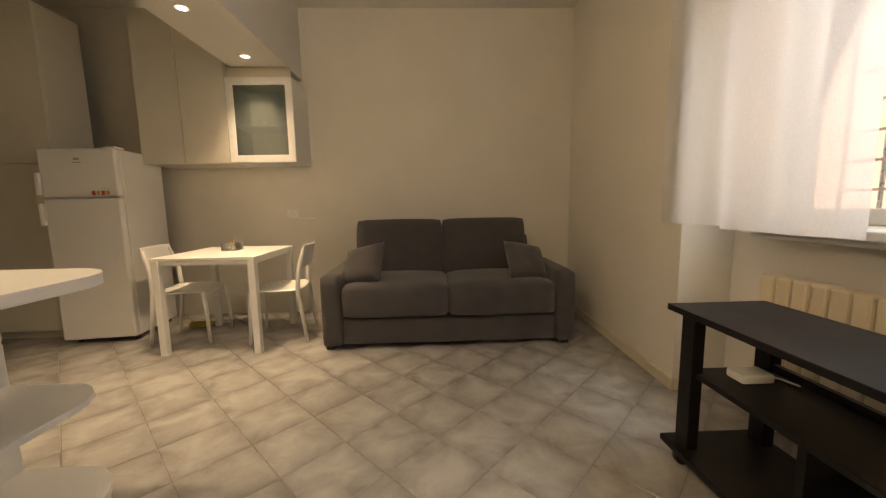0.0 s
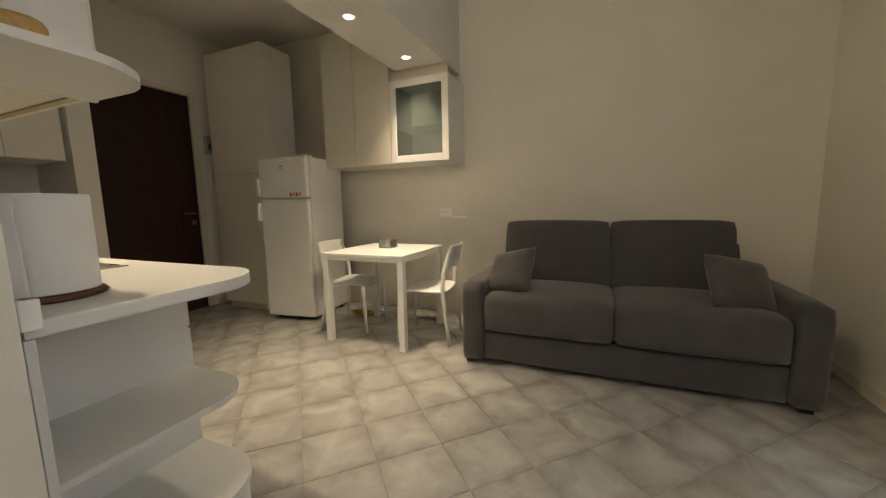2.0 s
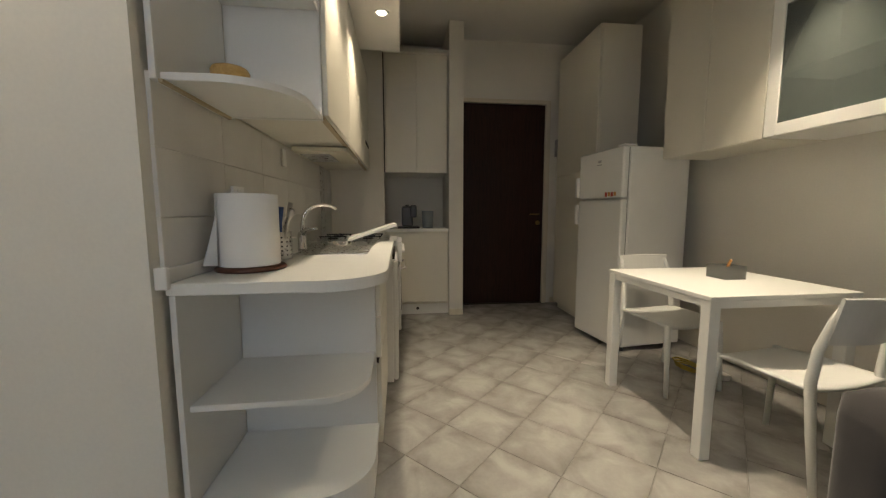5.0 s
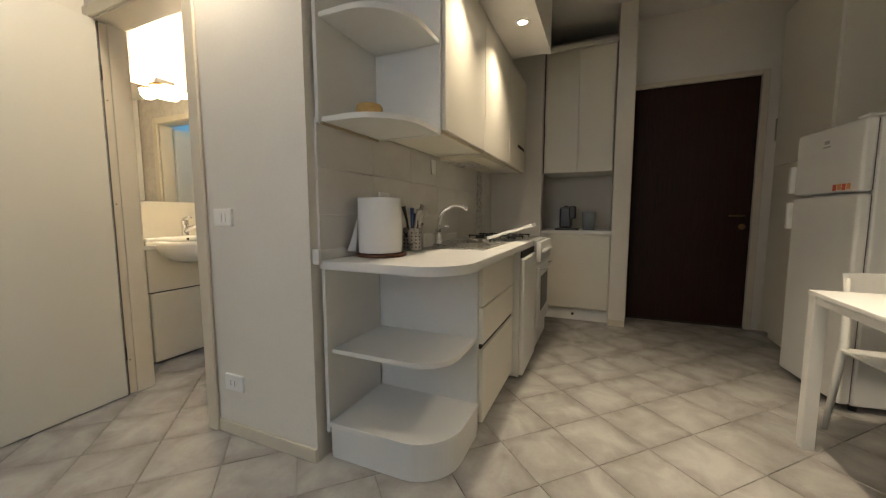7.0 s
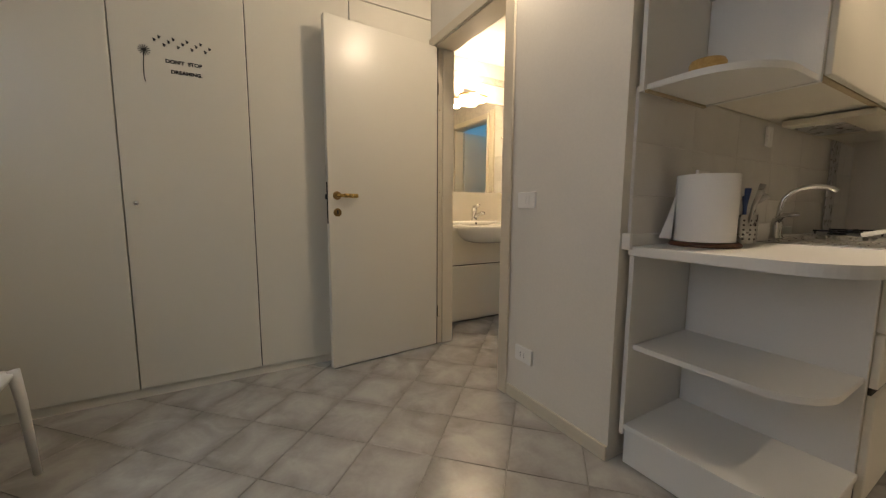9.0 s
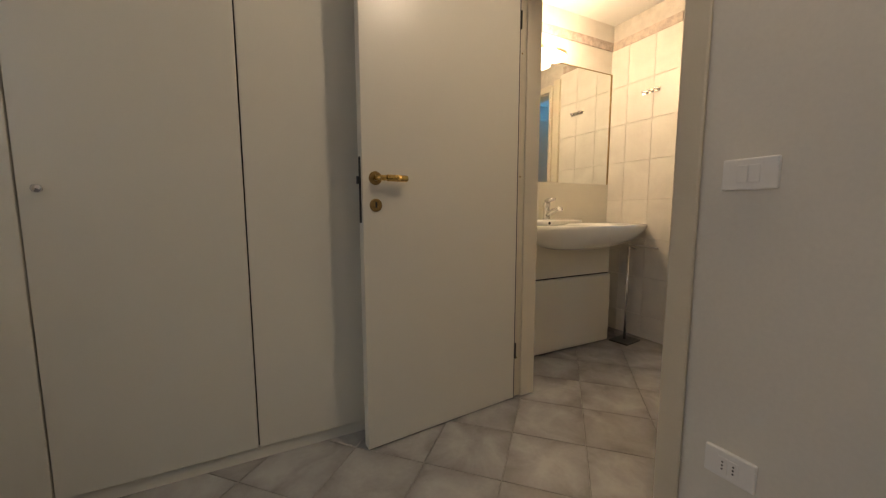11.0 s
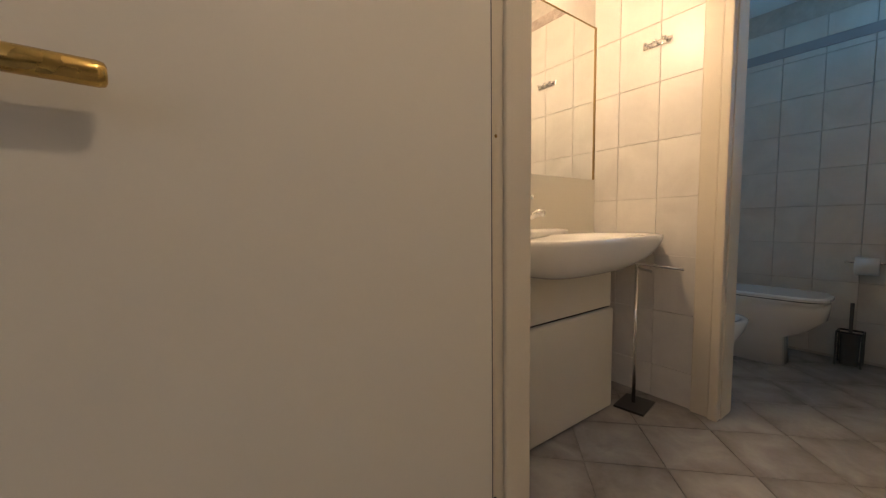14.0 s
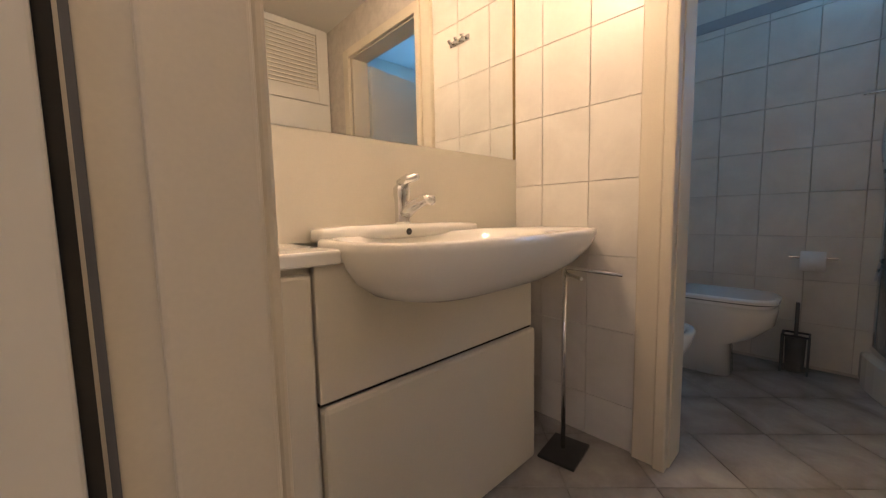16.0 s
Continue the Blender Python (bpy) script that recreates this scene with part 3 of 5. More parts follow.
# ---- curtain ----
def curtain(name, y0, y1, x, z0, z1, waves, amp, label, lean=0.0):
    c = thing(name, (x, (y0 + y1) / 2, z0), label, "curtain", "window curtains")
    def sheet(a, b, off):
        bm = bmesh.new()
        cols, rws = 60, 10
        g = []
        for i in range(cols + 1):
            u = i / cols
            col = []
            for j in range(rws + 1):
                w = j / rws
                z = a + (b - a) * w
                hgt = (z - z0) / (z1 - z0)
                am = amp * (1 - 0.4 * hgt)
                ph = noise.noise((u * 3, hgt * 1.2, waves)) * 1.2
                col.append(bm.verts.new((x + off + am * math.sin(u * waves * 6.283 + ph), y0 + (y1 - y0) * u + lean * (1 - hgt) * (0.5 - u) + 0.006 * math.sin(hgt * 7), z)))
            g.append(col)
        for p, q in zip(g, g[1:]):
            for j in range(rws):
                bm.faces.new((p[j], q[j], q[j + 1], p[j + 1]))
        return bm
    part("cloth", sheet(z0 + 0.035, z1, 0), SHEER, c, smooth=True)
    part("hem", sheet(z0, z0 + 0.045, -0.003), SHEER, c, "doubled linen hem", True)


curtain("curtain", 1.57, 2.03, 1.385, 0.965, 2.75, 1.5, 0.018, "short white sheer linen curtain at the window edge")
curtain("curtain", 1.0, 1.61, 1.372, 0.955, 2.75, 2.0, 0.012, "short white sheer linen curtain over barred window", 0.05)
cr = thing("curtain_rod", (1.38, 1.0, 2.76), "thin white curtain rod above the window", "curtain rod")
part("rod", tube([(1.38, 0.2, 2.76), (1.38, 2.08, 2.76)], 0.01, 10), PLASTIC, cr)
for y in (0.3, 1.7):
    part("bracket", box(1.385, 1.72, y, y + 0.015, 2.75, 2.77), PLASTIC, cr)

# ---- radiator ----
rd = thing("radiator", (1.66, 1.2, 0.1), "cream cast column radiator under the window", "radiator")
for k in range(11):
    y1 = 1.615 - k * 0.075
    part("rib", box(1.61, 1.695, y1 - 0.069, y1, 0.1, 0.735, 0.012), RADIATOR, rd)
for z in (0.16, 0.68):
    part("pipe", tube([(1.655, 0.84, z), (1.655, 1.64, z)], 0.018, 10), RADIATOR, rd)
part("valve", tube([(1.655, 1.69, 0.16), (1.655, 1.70, 0.16), (1.655, 1.715, 0.0)], 0.012, 10), CHROME, rd)
part("foot", box(1.64, 1.67, 0.95, 0.98, 0, 0.11), RADIATOR, rd)
part("foot", box(1.64, 1.67, 1.5, 1.53, 0, 0.11), RADIATOR, rd)

# ---- television stand ----
tv = thing("tv_stand", (1.2, 0.9, 0), "black-brown veneered television stand on castors", "tv stand")
TX0, TX1, TY0, TY1 = 1.01, 1.42, 0.36, 1.385
part("top", box(TX0, TX1, TY0, TY1, 0.645, 0.67, 0.003), BLACKWOOD, tv)
part("upper_shelf", box(TX0 + 0.05, TX1 - 0.01, TY0 + 0.1, TY1 - 0.07, 0.40, 0.42, 0.002), BLACKWOOD, tv)
part("bottom_shelf", box(TX0 + 0.0, TX1, TY0, TY1 + 0.0, 0.075, 0.10, 0.003), BLACKWOOD, tv)
for y in (TY0 + 0.08, TY1 - 0.12):
    for x in (TX0 + 0.03, TX1 - 0.07):
        part("post", box(x, x + 0.045, y, y + 0.07, 0.10, 0.645, 0.003), BLACKWOOD, tv)
part("back_panel", box(TX1 - 0.02, TX1 - 0.01, 0.6, 0.85, 0.1, 0.645), BLACKWOOD, tv)
part("divider", box(TX0 + 0.06, TX1 - 0.03, 0.86, 0.885, 0.10, 0.40), BLACKWOOD, tv)
part("rail", box(TX1 - 0.06, TX1 - 0.04, TY0 + 0.15, TY1 - 0.12, 0.42, 0.45), BLACKWOOD, tv)
for y in (TY0 + 0.08, TY1 - 0.06):
    for x in (TX0 + 0.06, TX1 - 0.06):
        part("castor", moved(lathe([(0, -0.012), (0.035, -0.012), (0.037, 0), (0.035, 0.012), (0, 0.012)], 18), pose(x, y, 0.037, 90)), BLACK, tv, "black plastic castor")
ap = thing("power_adapter", (1.2, 1.2, 0.42), "white plastic power adapter on the shelf", "adapter")
part("case", box(1.16, 1.28, 1.17, 1.25, 0.421, 0.455, 0.008), PLASTIC, ap)
part("cord", tube([(1.28, 1.21, 0.43), (1.32, 1.2, 0.426), (1.34, 1.14, 0.426)], 0.004, 8), PLASTIC, ap)

# ---- sofa ----
so = thing("sofa", (0.16, 3.05, 0), "charcoal grey fabric two-seat sofa bed with square arms", "sofa")
for x0, x1 in ((-0.79, -0.635), (0.985, 1.135)):
    part("arm", soft_block(x0, x1, 2.6, 3.5, 0.03, 0.575, 0.006, 0.035), SOFA, so, smooth=True)
part("base", soft_block(-0.64, 0.99, 2.635, 3.45, 0.035, 0.245, 0.004, 0.02), SOFA, so, smooth=True)
for x0, x1 in ((-0.638, 0.168), (0.172, 0.988)):
    part("seat_cushion", soft_block(x0, x1, 2.60, 3.28, 0.24, 0.495, 0.024, 0.045, 8), SOFA, so, smooth=True)
for x0, x1 in ((-0.625, 0.145), (0.147, 0.905)):
    part("back_cushion", moved(soft_block(x0, x1, -0.1, 0.1, 0, 0.56, 0.012, 0.035, 8), pose(0, 3.25, 0.395, -12)), SOFA, so, smooth=True)
part("back_frame", soft_block(-0.62, 0.97, 3.36, 3.58, 0.05, 0.80, 0.004, 0.04), SOFA, so, smooth=True)
for x in (-0.74, 1.07):
    for y in (2.68, 3.42):
        part("foot", box(x - 0.03, x + 0.03, y - 0.03, y + 0.03, 0, 0.04), BLACK, so)


def pillow(m, label):
    p = thing("cushion", (0, 0, 0), label, "cushion", "sofa cushions", local=True)
    p.matrix_world = m
    bm = bmesh.new()
    n, s = 16, 0.18
    top, bot = [], []
    for i in range(n + 1):
        a, b = [], []
        for j in range(n + 1):
            u, v = 2 * i / n - 1, 2 * j / n - 1
            pinch = 1 - 0.10 * (1 - u * u) * abs(v) ** 3 - 0.0
            pinch2 = 1 - 0.10 * (1 - v * v) * abs(u) ** 3
            t = 0.075 * ((1 - u ** 4) * (1 - v ** 4)) ** 0.6 + 0.006 * noise.noise((u * 2, v * 2, 0.3))
            a.append(bm.verts.new((u * s * pinch2, v * s * pinch, t)))
            b.append(bm.verts.new((u * s * pinch2, v * s * pinch, -t)) if 0 < i < n and 0 < j < n else a[-1])
        top.append(a)
        bot.append(b)
    for i in range(n):
        for j in range(n):
            bm.faces.new((top[i][j], top[i + 1][j], top[i + 1][j + 1], top[i][j + 1]))
            q = (bot[i][j], bot[i][j + 1], bot[i + 1][j + 1], bot[i + 1][j])
            try:
                bm.faces.new(q)
            except ValueError:
                pass
    part("cover", bm, CUSHION, p, smooth=True)


pillow(pose(-0.50, 2.86, 0.615, 52, -14, -20), "dark grey fabric cushion leaning on the sofa arm")
pillow(pose(0.82, 2.88, 0.61, 50, 12, 18), "dark grey fabric cushion tilted against the sofa back")

# ---- dining table and chairs ----
tb = thing("dining_table", (-1.61, 2.98, 0), "small square white dining table", "table")
A0, A1, B0, B1, TZ = -1.985, -1.24, 2.61, 3.355, 0.735
part("tabletop", box(A0, A1, B0, B1, TZ - 0.02, TZ, 0.003), WHITE, tb)
for x in (A0 + 0.004, A1 - 0.054):
    for y in (B0 + 0.004, B1 - 0.054):
        part("leg", box(x, x + 0.05, y, y + 0.05, 0, TZ - 0.0202, 0.003), WHITE, tb)
for y in (B0 + 0.012, B1 - 0.03):
    part("apron", box(A0 + 0.0545, A1 - 0.0545, y, y + 0.018, TZ - 0.055, TZ - 0.0203), WHITE, tb)
for x in (A0 + 0.012, A1 - 0.03):
    part("apron", box(x, x + 0.018, B0 + 0.0545, B1 - 0.0545, TZ - 0.055, TZ - 0.0203), WHITE, tb)


def chair():
    c = thing("dining_chair", (0, 0, 0), "white moulded plastic dining chair with open low back", "chair", "chairs at the dining table", local=True)
    bm = bmesh.new()
    n = 14
    grid = []
    for i in range(n + 1):
        row = []
        for j in range(n + 1):
            u, v = 2 * i / n - 1, 2 * j / n - 1
            x = 0.20 * u * (1 - 0.06 * v * v)
            y = 0.21 * v * (1 - 0.10 * max(0, u) * 1.0)
            z = 0.435 - 0.018 * (1 - v * v) * (1 - 0.5 * u * u) - 0.012 * max(0, -u) ** 2 * 0 - 0.015 * max(0, u) ** 3
            row.append(bm.verts.new((x, y, z)))
        grid.append(row)
    for i in range(n):
        for j in range(n):
            bm.faces.new((grid[i][j], grid[i + 1][j], grid[i + 1][j + 1], grid[i][j + 1]))
    ret = bmesh.ops.extrude_face_region(bm, geom=bm.faces[:])
    bmesh.ops.translate(bm, vec=(0, 0, -0.014), verts=[g for g in ret["geom"] if isinstance(g, bmesh.types.BMVert)])
    part("seat", bm, WHITE, c, smooth=True)
    for s in (-1, 1):
        part("front_leg", tube([(0.185, 0.185 * s, 0.425), (0.195, 0.19 * s, 0.3), (0.21, 0.195 * s, 0.0)], 0.014, 10, radii=[0.018, 0.016, 0.012]), WHITE, c, smooth=True)
        part("rear_leg", tube([(-0.225, 0.205 * s, 0.0), (-0.195, 0.20 * s, 0.25), (-0.175, 0.195 * s, 0.45), (-0.185, 0.19 * s, 0.58), (-0.215, 0.18 * s, 0.70), (-0.235, 0.17 * s, 0.765)], 0.014, 10, radii=[0.012, 0.016, 0.019, 0.017, 0.014, 0.010]), WHITE, c, smooth=True)
    rings = []
    for k in range(13):
        v = 2 * k / 12 - 1
        y = 0.19 * v
        bow = -0.035 * (1 - v * v)
        rings.append([(-0.200 + bow + dx, y, z) for dx, z in ((0.0, 0.61), (-0.012, 0.61), (-0.046, 0.785), (-0.040, 0.79), (-0.034, 0.785))])
    part("backrest", loft(rings), WHITE, c, smooth=False)
    return c


c1 = chair()
c1.matrix_world = pose(-1.225, 3.015, 0, 0, 0, 187)
c2 = copy_thing(c1, pose(-1.99, 3.035, 0, 0, 0, 6))
c3 = copy_thing(c1, pose(1.215, -0.195, 0, 0, 0, 180))
tagged(c3, "spare white moulded plastic chair near the wardrobe", "chair", "chairs at the dining table")
cup = thing("glass_holder", (-1.63, 3.06, TZ), "small square glass holder with an orange stick", "glass")
gl = bmesh.new()
for x0, x1, y0, y1 in ((-1.69, -1.685, 3.0, 3.12), (-1.575, -1.57, 3.0, 3.12), (-1.685, -1.575, 3.0, 3.005), (-1.685, -1.575, 3.115, 3.12)):
    box(x0, x1, y0, y1, TZ + 0.006, TZ + 0.07, bm=gl)
box(-1.69, -1.57, 3.0, 3.12, TZ + 0.0005, TZ + 0.006, bm=gl)
part("bowl", gl, CUPGLASS, cup)
part("stick", tube([(-1.635, 3.05, TZ + 0.008), (-1.615, 3.07, TZ + 0.10)], 0.007, 8), ORANGE, cup, "pale orange stick")
ex = thing("extension_cord", (-2.1, 3.3, 0), "coiled pale extension lead on the floor", "cable")
part("lead", tube([(-2.1 + (0.08 + 0.002 * k) * math.cos(k * 0.7), 3.3 + 0.06 * math.sin(k * 0.7), 0.008 + 0.0012 * k) for k in range(28)], 0.006, 8), YELLOW, ex)
part("plug_block", box(-2.06, -1.9, 3.38, 3.43, 0.001, 0.04, 0.006), PLASTIC, ex)

# ---- upper cabinets beside the dining table ----
uc = thing("wall_cabinet", (-2.08, 3.5, 1.48), "tall white laminate wall cabinet with two flat doors", "cabinet")
part("body", box(-2.46, -1.703, 3.31, 3.69, 1.48, 2.72, 0.002), WARMWHITE, uc)
for x0, x1 in ((-2.459, -2.096), (-2.092, -1.705)):
    part("door", box(x0, x1, 3.288, 3.309, 1.483, 2.718, 0.003), WARMWHITE, uc)
gc = thing("glass_cabinet", (-1.41, 3.5, 1.48), "white wall cabinet with a framed glass door", "cabinet")
GX0, GX1, GZ0, GZ1 = -1.70, -1.13, 1.485, 2.205
part("side_panel", box(GX0, GX0 + 0.018, 3.31, 3.69, GZ0, GZ1), WHITE, gc)
part("side_panel", box(GX1 - 0.018, GX1, 3.31, 3.69, GZ0, GZ1), WHITE, gc)
part("bottom_panel", box(GX0 + 0.0182, GX1 - 0.0182, 3.31, 3.69, GZ0, GZ0 + 0.018), WHITE, gc)
part("top_panel", box(GX0 + 0.0182, GX1 - 0.0182, 3.31, 3.69, GZ1 - 0.018, GZ1), WHITE, gc)
part("back_panel", box(GX0 + 0.0182, GX1 - 0.0182, 3.68, 3.69, GZ0 + 0.0182, GZ1 - 0.0182), WHITE, gc)
part("shelf", box(GX0 + 0.019, GX1 - 0.019, 3.33, 3.679, 1.80, 1.816), WHITE, gc)
gd = part("door", box(GX0, GX0 + 0.062, 3.288, 3.309, GZ0 + 0.002, GZ1 - 0.002, 0.002), WHITE, gc, "white framed glass door")
part("stile", box(GX1 - 0.062, GX1, 3.288, 3.309, GZ0 + 0.002, GZ1 - 0.002, 0.002), WHITE, gd)
for z0, z1 in ((GZ0 + 0.002, GZ0 + 0.064), (GZ1 - 0.064, GZ1 - 0.002)):
    part("rail", box(GX0 + 0.0622, GX1 - 0.0622, 3.288, 3.309, z0, z1, 0.002), WHITE, gd)
part("pane", box(GX0 + 0.0622, GX1 - 0.0622, 3.297, 3.301, GZ0 + 0.064, GZ1 - 0.064), SMOKED, gd, "greenish misted glass")
part("filler_board", box(GX0, GX1 - 0.02, 3.33, 3.345, GZ1 + 0.0005, 2.299), TRIM, gc)

# ---- tall cabinet and fridge ----
tc_ = thing("tall_cabinet", (-3.4, 3.2, 0), "tall ivory laminate cupboard with upper and lower doors", "cupboard")
part("body", box(-3.80, -2.99, 3.08, 3.44, 0.07, 2.70, 0.002), WARMWHITE, tc_)
part("plinth", box(-3.79, -3.0, 3.11, 3.43, 0, 0.07), WARMWHITE, tc_)
for z0, z1 in ((0.075, 1.468), (1.474, 2.698)):
    part("door", box(-3.799, -2.991, 3.057, 3.079, z0, z1, 0.003), WARMWHITE, tc_)

fg = thing("fridge", (-2.675, 2.915, 0), "white two-door fridge freezer with magnets", "fridge", rz=7, local=True)
FW = 0.265
part("body", box(-FW, FW, 0.06, 0.6, 0.04, 1.57, 0.012), ENAMEL, fg)
for nm, z0, z1 in (("fridge_door", 0.045, 1.183), ("freezer_door", 1.193, 1.568)):
    dr_ = part(nm, box(-FW, FW, 0.0, 0.055, z0, z1, 0.014, seg=3), ENAMEL, fg)
    part("seal", box(-FW + 0.01, FW - 0.01, 0.0552, 0.0598, z0 + 0.01, z1 - 0.01), RUBBER, dr_)
    hz0, hz1 = (0.98, 1.15) if nm == "fridge_door" else (1.21, 1.38)
    part("handle", box(-FW - 0.012, -FW + 0.02, -0.032, -0.001, hz0, hz1, 0.008), PLASTIC, dr_, "white plastic grip handle")
part("hinge_cover", box(FW - 0.08, FW, 0.01, 0.12, 1.571, 1.585, 0.005), PLASTIC, fg)
part("badge", moved(box(-0.02, 0.02, -0.0012, -0.0003, 1.475, 1.495), pose(0.0, 0, 0)), GREYTXT, fg)
part("badge_bar", box(-0.03, 0.03, -0.0012, -0.0003, 1.455, 1.463), GREYTXT, fg)
for x in (-FW + 0.05, FW - 0.05):
    for y in (0.1, 0.55):
        part("foot", lathe([(0, 0), (0.018, 0), (0.018, 0.042), (0, 0.042)], 12, (x, y, 0)), BLACK, fg)
for k, mt in enumerate((RED, ORANGE, RED, ORANGE)):
    part("magnet", box(0.08 + k * 0.033, 0.104 + k * 0.033, -0.004, -0.0003, 1.205 + 0.004 * (k % 2), 1.24, 0.001), mt, fg, "small coloured fridge magnet")

ic = thing("intercom", (-4.0, 3.16, 1.5), "white wall intercom handset beside the front door", "intercom")
part("base", box(-3.999, -3.965, 3.14, 3.21, 1.27, 1.62, 0.008), PLASTIC, ic)
part("handset", tube([(-3.945, 3.175, 1.30), (-3.935, 3.175, 1.36), (-3.935, 3.175, 1.54), (-3.945, 3.175, 1.60)], 0.018, 10, radii=[0.024, 0.016, 0.016, 0.024]), PLASTIC, ic, smooth=True)
part("cord", tube([(-3.95, 3.175 + 0.02 * math.sin(k * 0.9), 1.28 - 0.006 * k + 0.0012 * k * k * 0.1) for k in range(16)], 0.004, 6), GREYTXT, ic)
fb = thing("fuse_box", (-4.0, 3.15, 1.8), "small grey electric fuse box on the wall", "fuse box")
part("case", box(-3.999, -3.94, 3.11, 3.2, 1.72, 1.91, 0.005), GREYTXT, fb)
part("cover", box(-3.939, -3.934, 3.12, 3.19, 1.76, 1.82, 0.002), RUBBER, fb)


def wall_plate(name, m, label, keys=1, w=0.12, h=0.08):
    p = thing(name, (0, 0, 0), label, "socket" if "socket" in name else "switch", local=True)
    p.matrix_world = m
    part("plate", box(-w / 2, w / 2, -0.014, -0.0003, -h / 2, h / 2, 0.004), PLASTIC, p)
    for k in range(keys):
        x = (k - (keys - 1) / 2) * 0.026
        part("key", box(x - 0.0115, x + 0.0115, -0.0175, -0.0143, -0.022, 0.022, 0.001), PLASTIC, p)
    return p


wall_plate("light_switch", pose(-0.975, 0.132, 1.066, 0, 0, 90), "white plastic light switch on the partition wall", 2)
k1 = wall_plate("wall_socket", pose(-0.975, 0.143, 0.272, 0, 0, 90), "white plastic wall socket near the floor", 2)
k2 = wall_plate("wall_socket", pose(-1.34, 3.69, 1.02, 0, 0, 0), "white double wall socket above the table", 3)
for (x, y, z), ang in (((-0.975, 0.143, 0.272), 90), ((-1.34, 3.69, 1.02), 0)):
    for kx in (-0.013, 0.013):
        holes = bmesh.new()
        for dz in (-0.010, 0, 0.010):
            join(holes, moved(lathe([(0, 0), (0.0025, 0), (0.0025, 0.001), (0, 0.001)], 8), pose(kx, -0.0177, dz, 90)))
        part("holes", holes, BLACK, k1 if ang == 90 else k2)
ct = thing("cable_trunking", (-1.25, 3.685, 0.985), "thin white cable trunking on the wall", "trunking")
part("run", box(-1.28, -1.12, 3.672, 3.69, 0.965, 0.980, 0.002), PLASTIC, ct)
s4 = wall_plate("wall_socket", pose(-1.5, 0.655, 1.16, 0, 0, 180), "white wall socket on the splashback", 2, 0.1, 0.07)
s5 = wall_plate("wall_socket", pose(-2.13, 0.655, 1.40, 0, 0, 180), "small beige switch on the splashback", 1, 0.06, 0.1)

# ---- wardrobe ----
wr = thing("wardrobe", (0.3, -1.2, 0), "full-height ivory fitted wardrobe with flat doors", "wardrobe")
# Near-black carcass paints the shade seen through the ivory door seams.
part("body", box(-0.972, 1.715, -1.58, -0.915, 0.05, H - 0.002), DARKGAP, wr)
part("plinth", box(-0.972, 1.715, -1.5, -0.905, 0, 0.048), DOORWHITE, wr)
seams = [1.715, 1.365, 0.782, 0.198, -0.386, -0.972]
for b_, a_ in zip(seams, seams[1:]):
    part("door", box(a_ + 0.0025, b_ - 0.0025, -0.9148, -0.892, 0.052, 2.33, 0.003), DOORWHITE, wr)
    part("upper_door", box(a_ + 0.0025, b_ - 0.0025, -0.9148, -0.892, 2.336, H - 0.003, 0.003), DOORWHITE, wr)
part("knob", moved(lathe([(0.006, 0), (0.006, 0.012), (0.013, 0.02), (0.012, 0.028), (0, 0.031)], 16), pose(0.728, -0.892, 1.042, -90)), CHROME, wr, "small chrome knob", True)
dc = thing("wall_sticker", (0.45, -0.891, 1.7), "black dandelion sticker with lettering on the wardrobe", "sticker")


def words(body_, x, z, size):
    cu = bpy.data.curves.new("words", "FONT")
    cu.body, cu.size, cu.extrude, cu.offset = body_, size, 0.0004, 0.0011
    ob = new("words", cu)
    dg = bpy.context.evaluated_depsgraph_get()
    me = bpy.data.meshes.new_from_object(ob.evaluated_get(dg))
    bpy.data.objects.remove(ob)
    bm = bmesh.new()
    bm.from_mesh(me)
    moved(bm, Matrix.Translation((x, -0.8905, z)) @ Matrix.Rotation(math.pi, 4, "Z") @ Matrix.Rotation(math.pi / 2, 4, "X") @ Matrix.Diagonal((1.05, 1, 1, 1)))
    part("lettering", bm, DECAL, dc)


words("DON'T  STOP", 0.565, 1.757, 0.0245)
words("DREAMING.", 0.545, 1.708, 0.0245)
stem = bmesh.new()
join(stem, tube([(0.648, -0.8908, 1.80), (0.654, -0.8908, 1.74), (0.656, -0.8908, 1.68), (0.652, -0.8908, 1.65)], 0.0022, 6))
part("stem", stem, DECAL, dc)
hd_ = bmesh.new()
for k in range(14):
    a = k * 0.449
    join(hd_, tube([(0.648, -0.8908, 1.802), (0.648 + 0.026 * math.cos(a), -0.8908, 1.802 + 0.026 * math.sin(a))], 0.0018, 5))
part("flower_head", hd_, DECAL, dc)
rs = random.Random(4)
for k in range(13):
    x = 0.603 - k * 0.0195
    z = 1.857 + 0.02 * math.sin(k * 2.1)
    sd = tube([(x, -0.8908, z - 0.005), (x + 0.002, -0.8908, z + 0.004)], 0.0048, 5)
    join(sd, tube([(x + 0.007, -0.8908, z + 0.009), (x - 0.006, -0.8908, z + 0.003)], 0.0022, 5))
    part("seed", sd, DECAL, dc)

# ---- kitchen run ----
KY = 0.655


def quarter(x0, x1, y0, y1, r, n=12):
    """Outline of a shelf whose room-side corner is rounded."""
    return [(x0, y0), (x1, y0)] + arc(x1 - r, y1 - r, r, 0, 90, n) + [(x0, y1)]


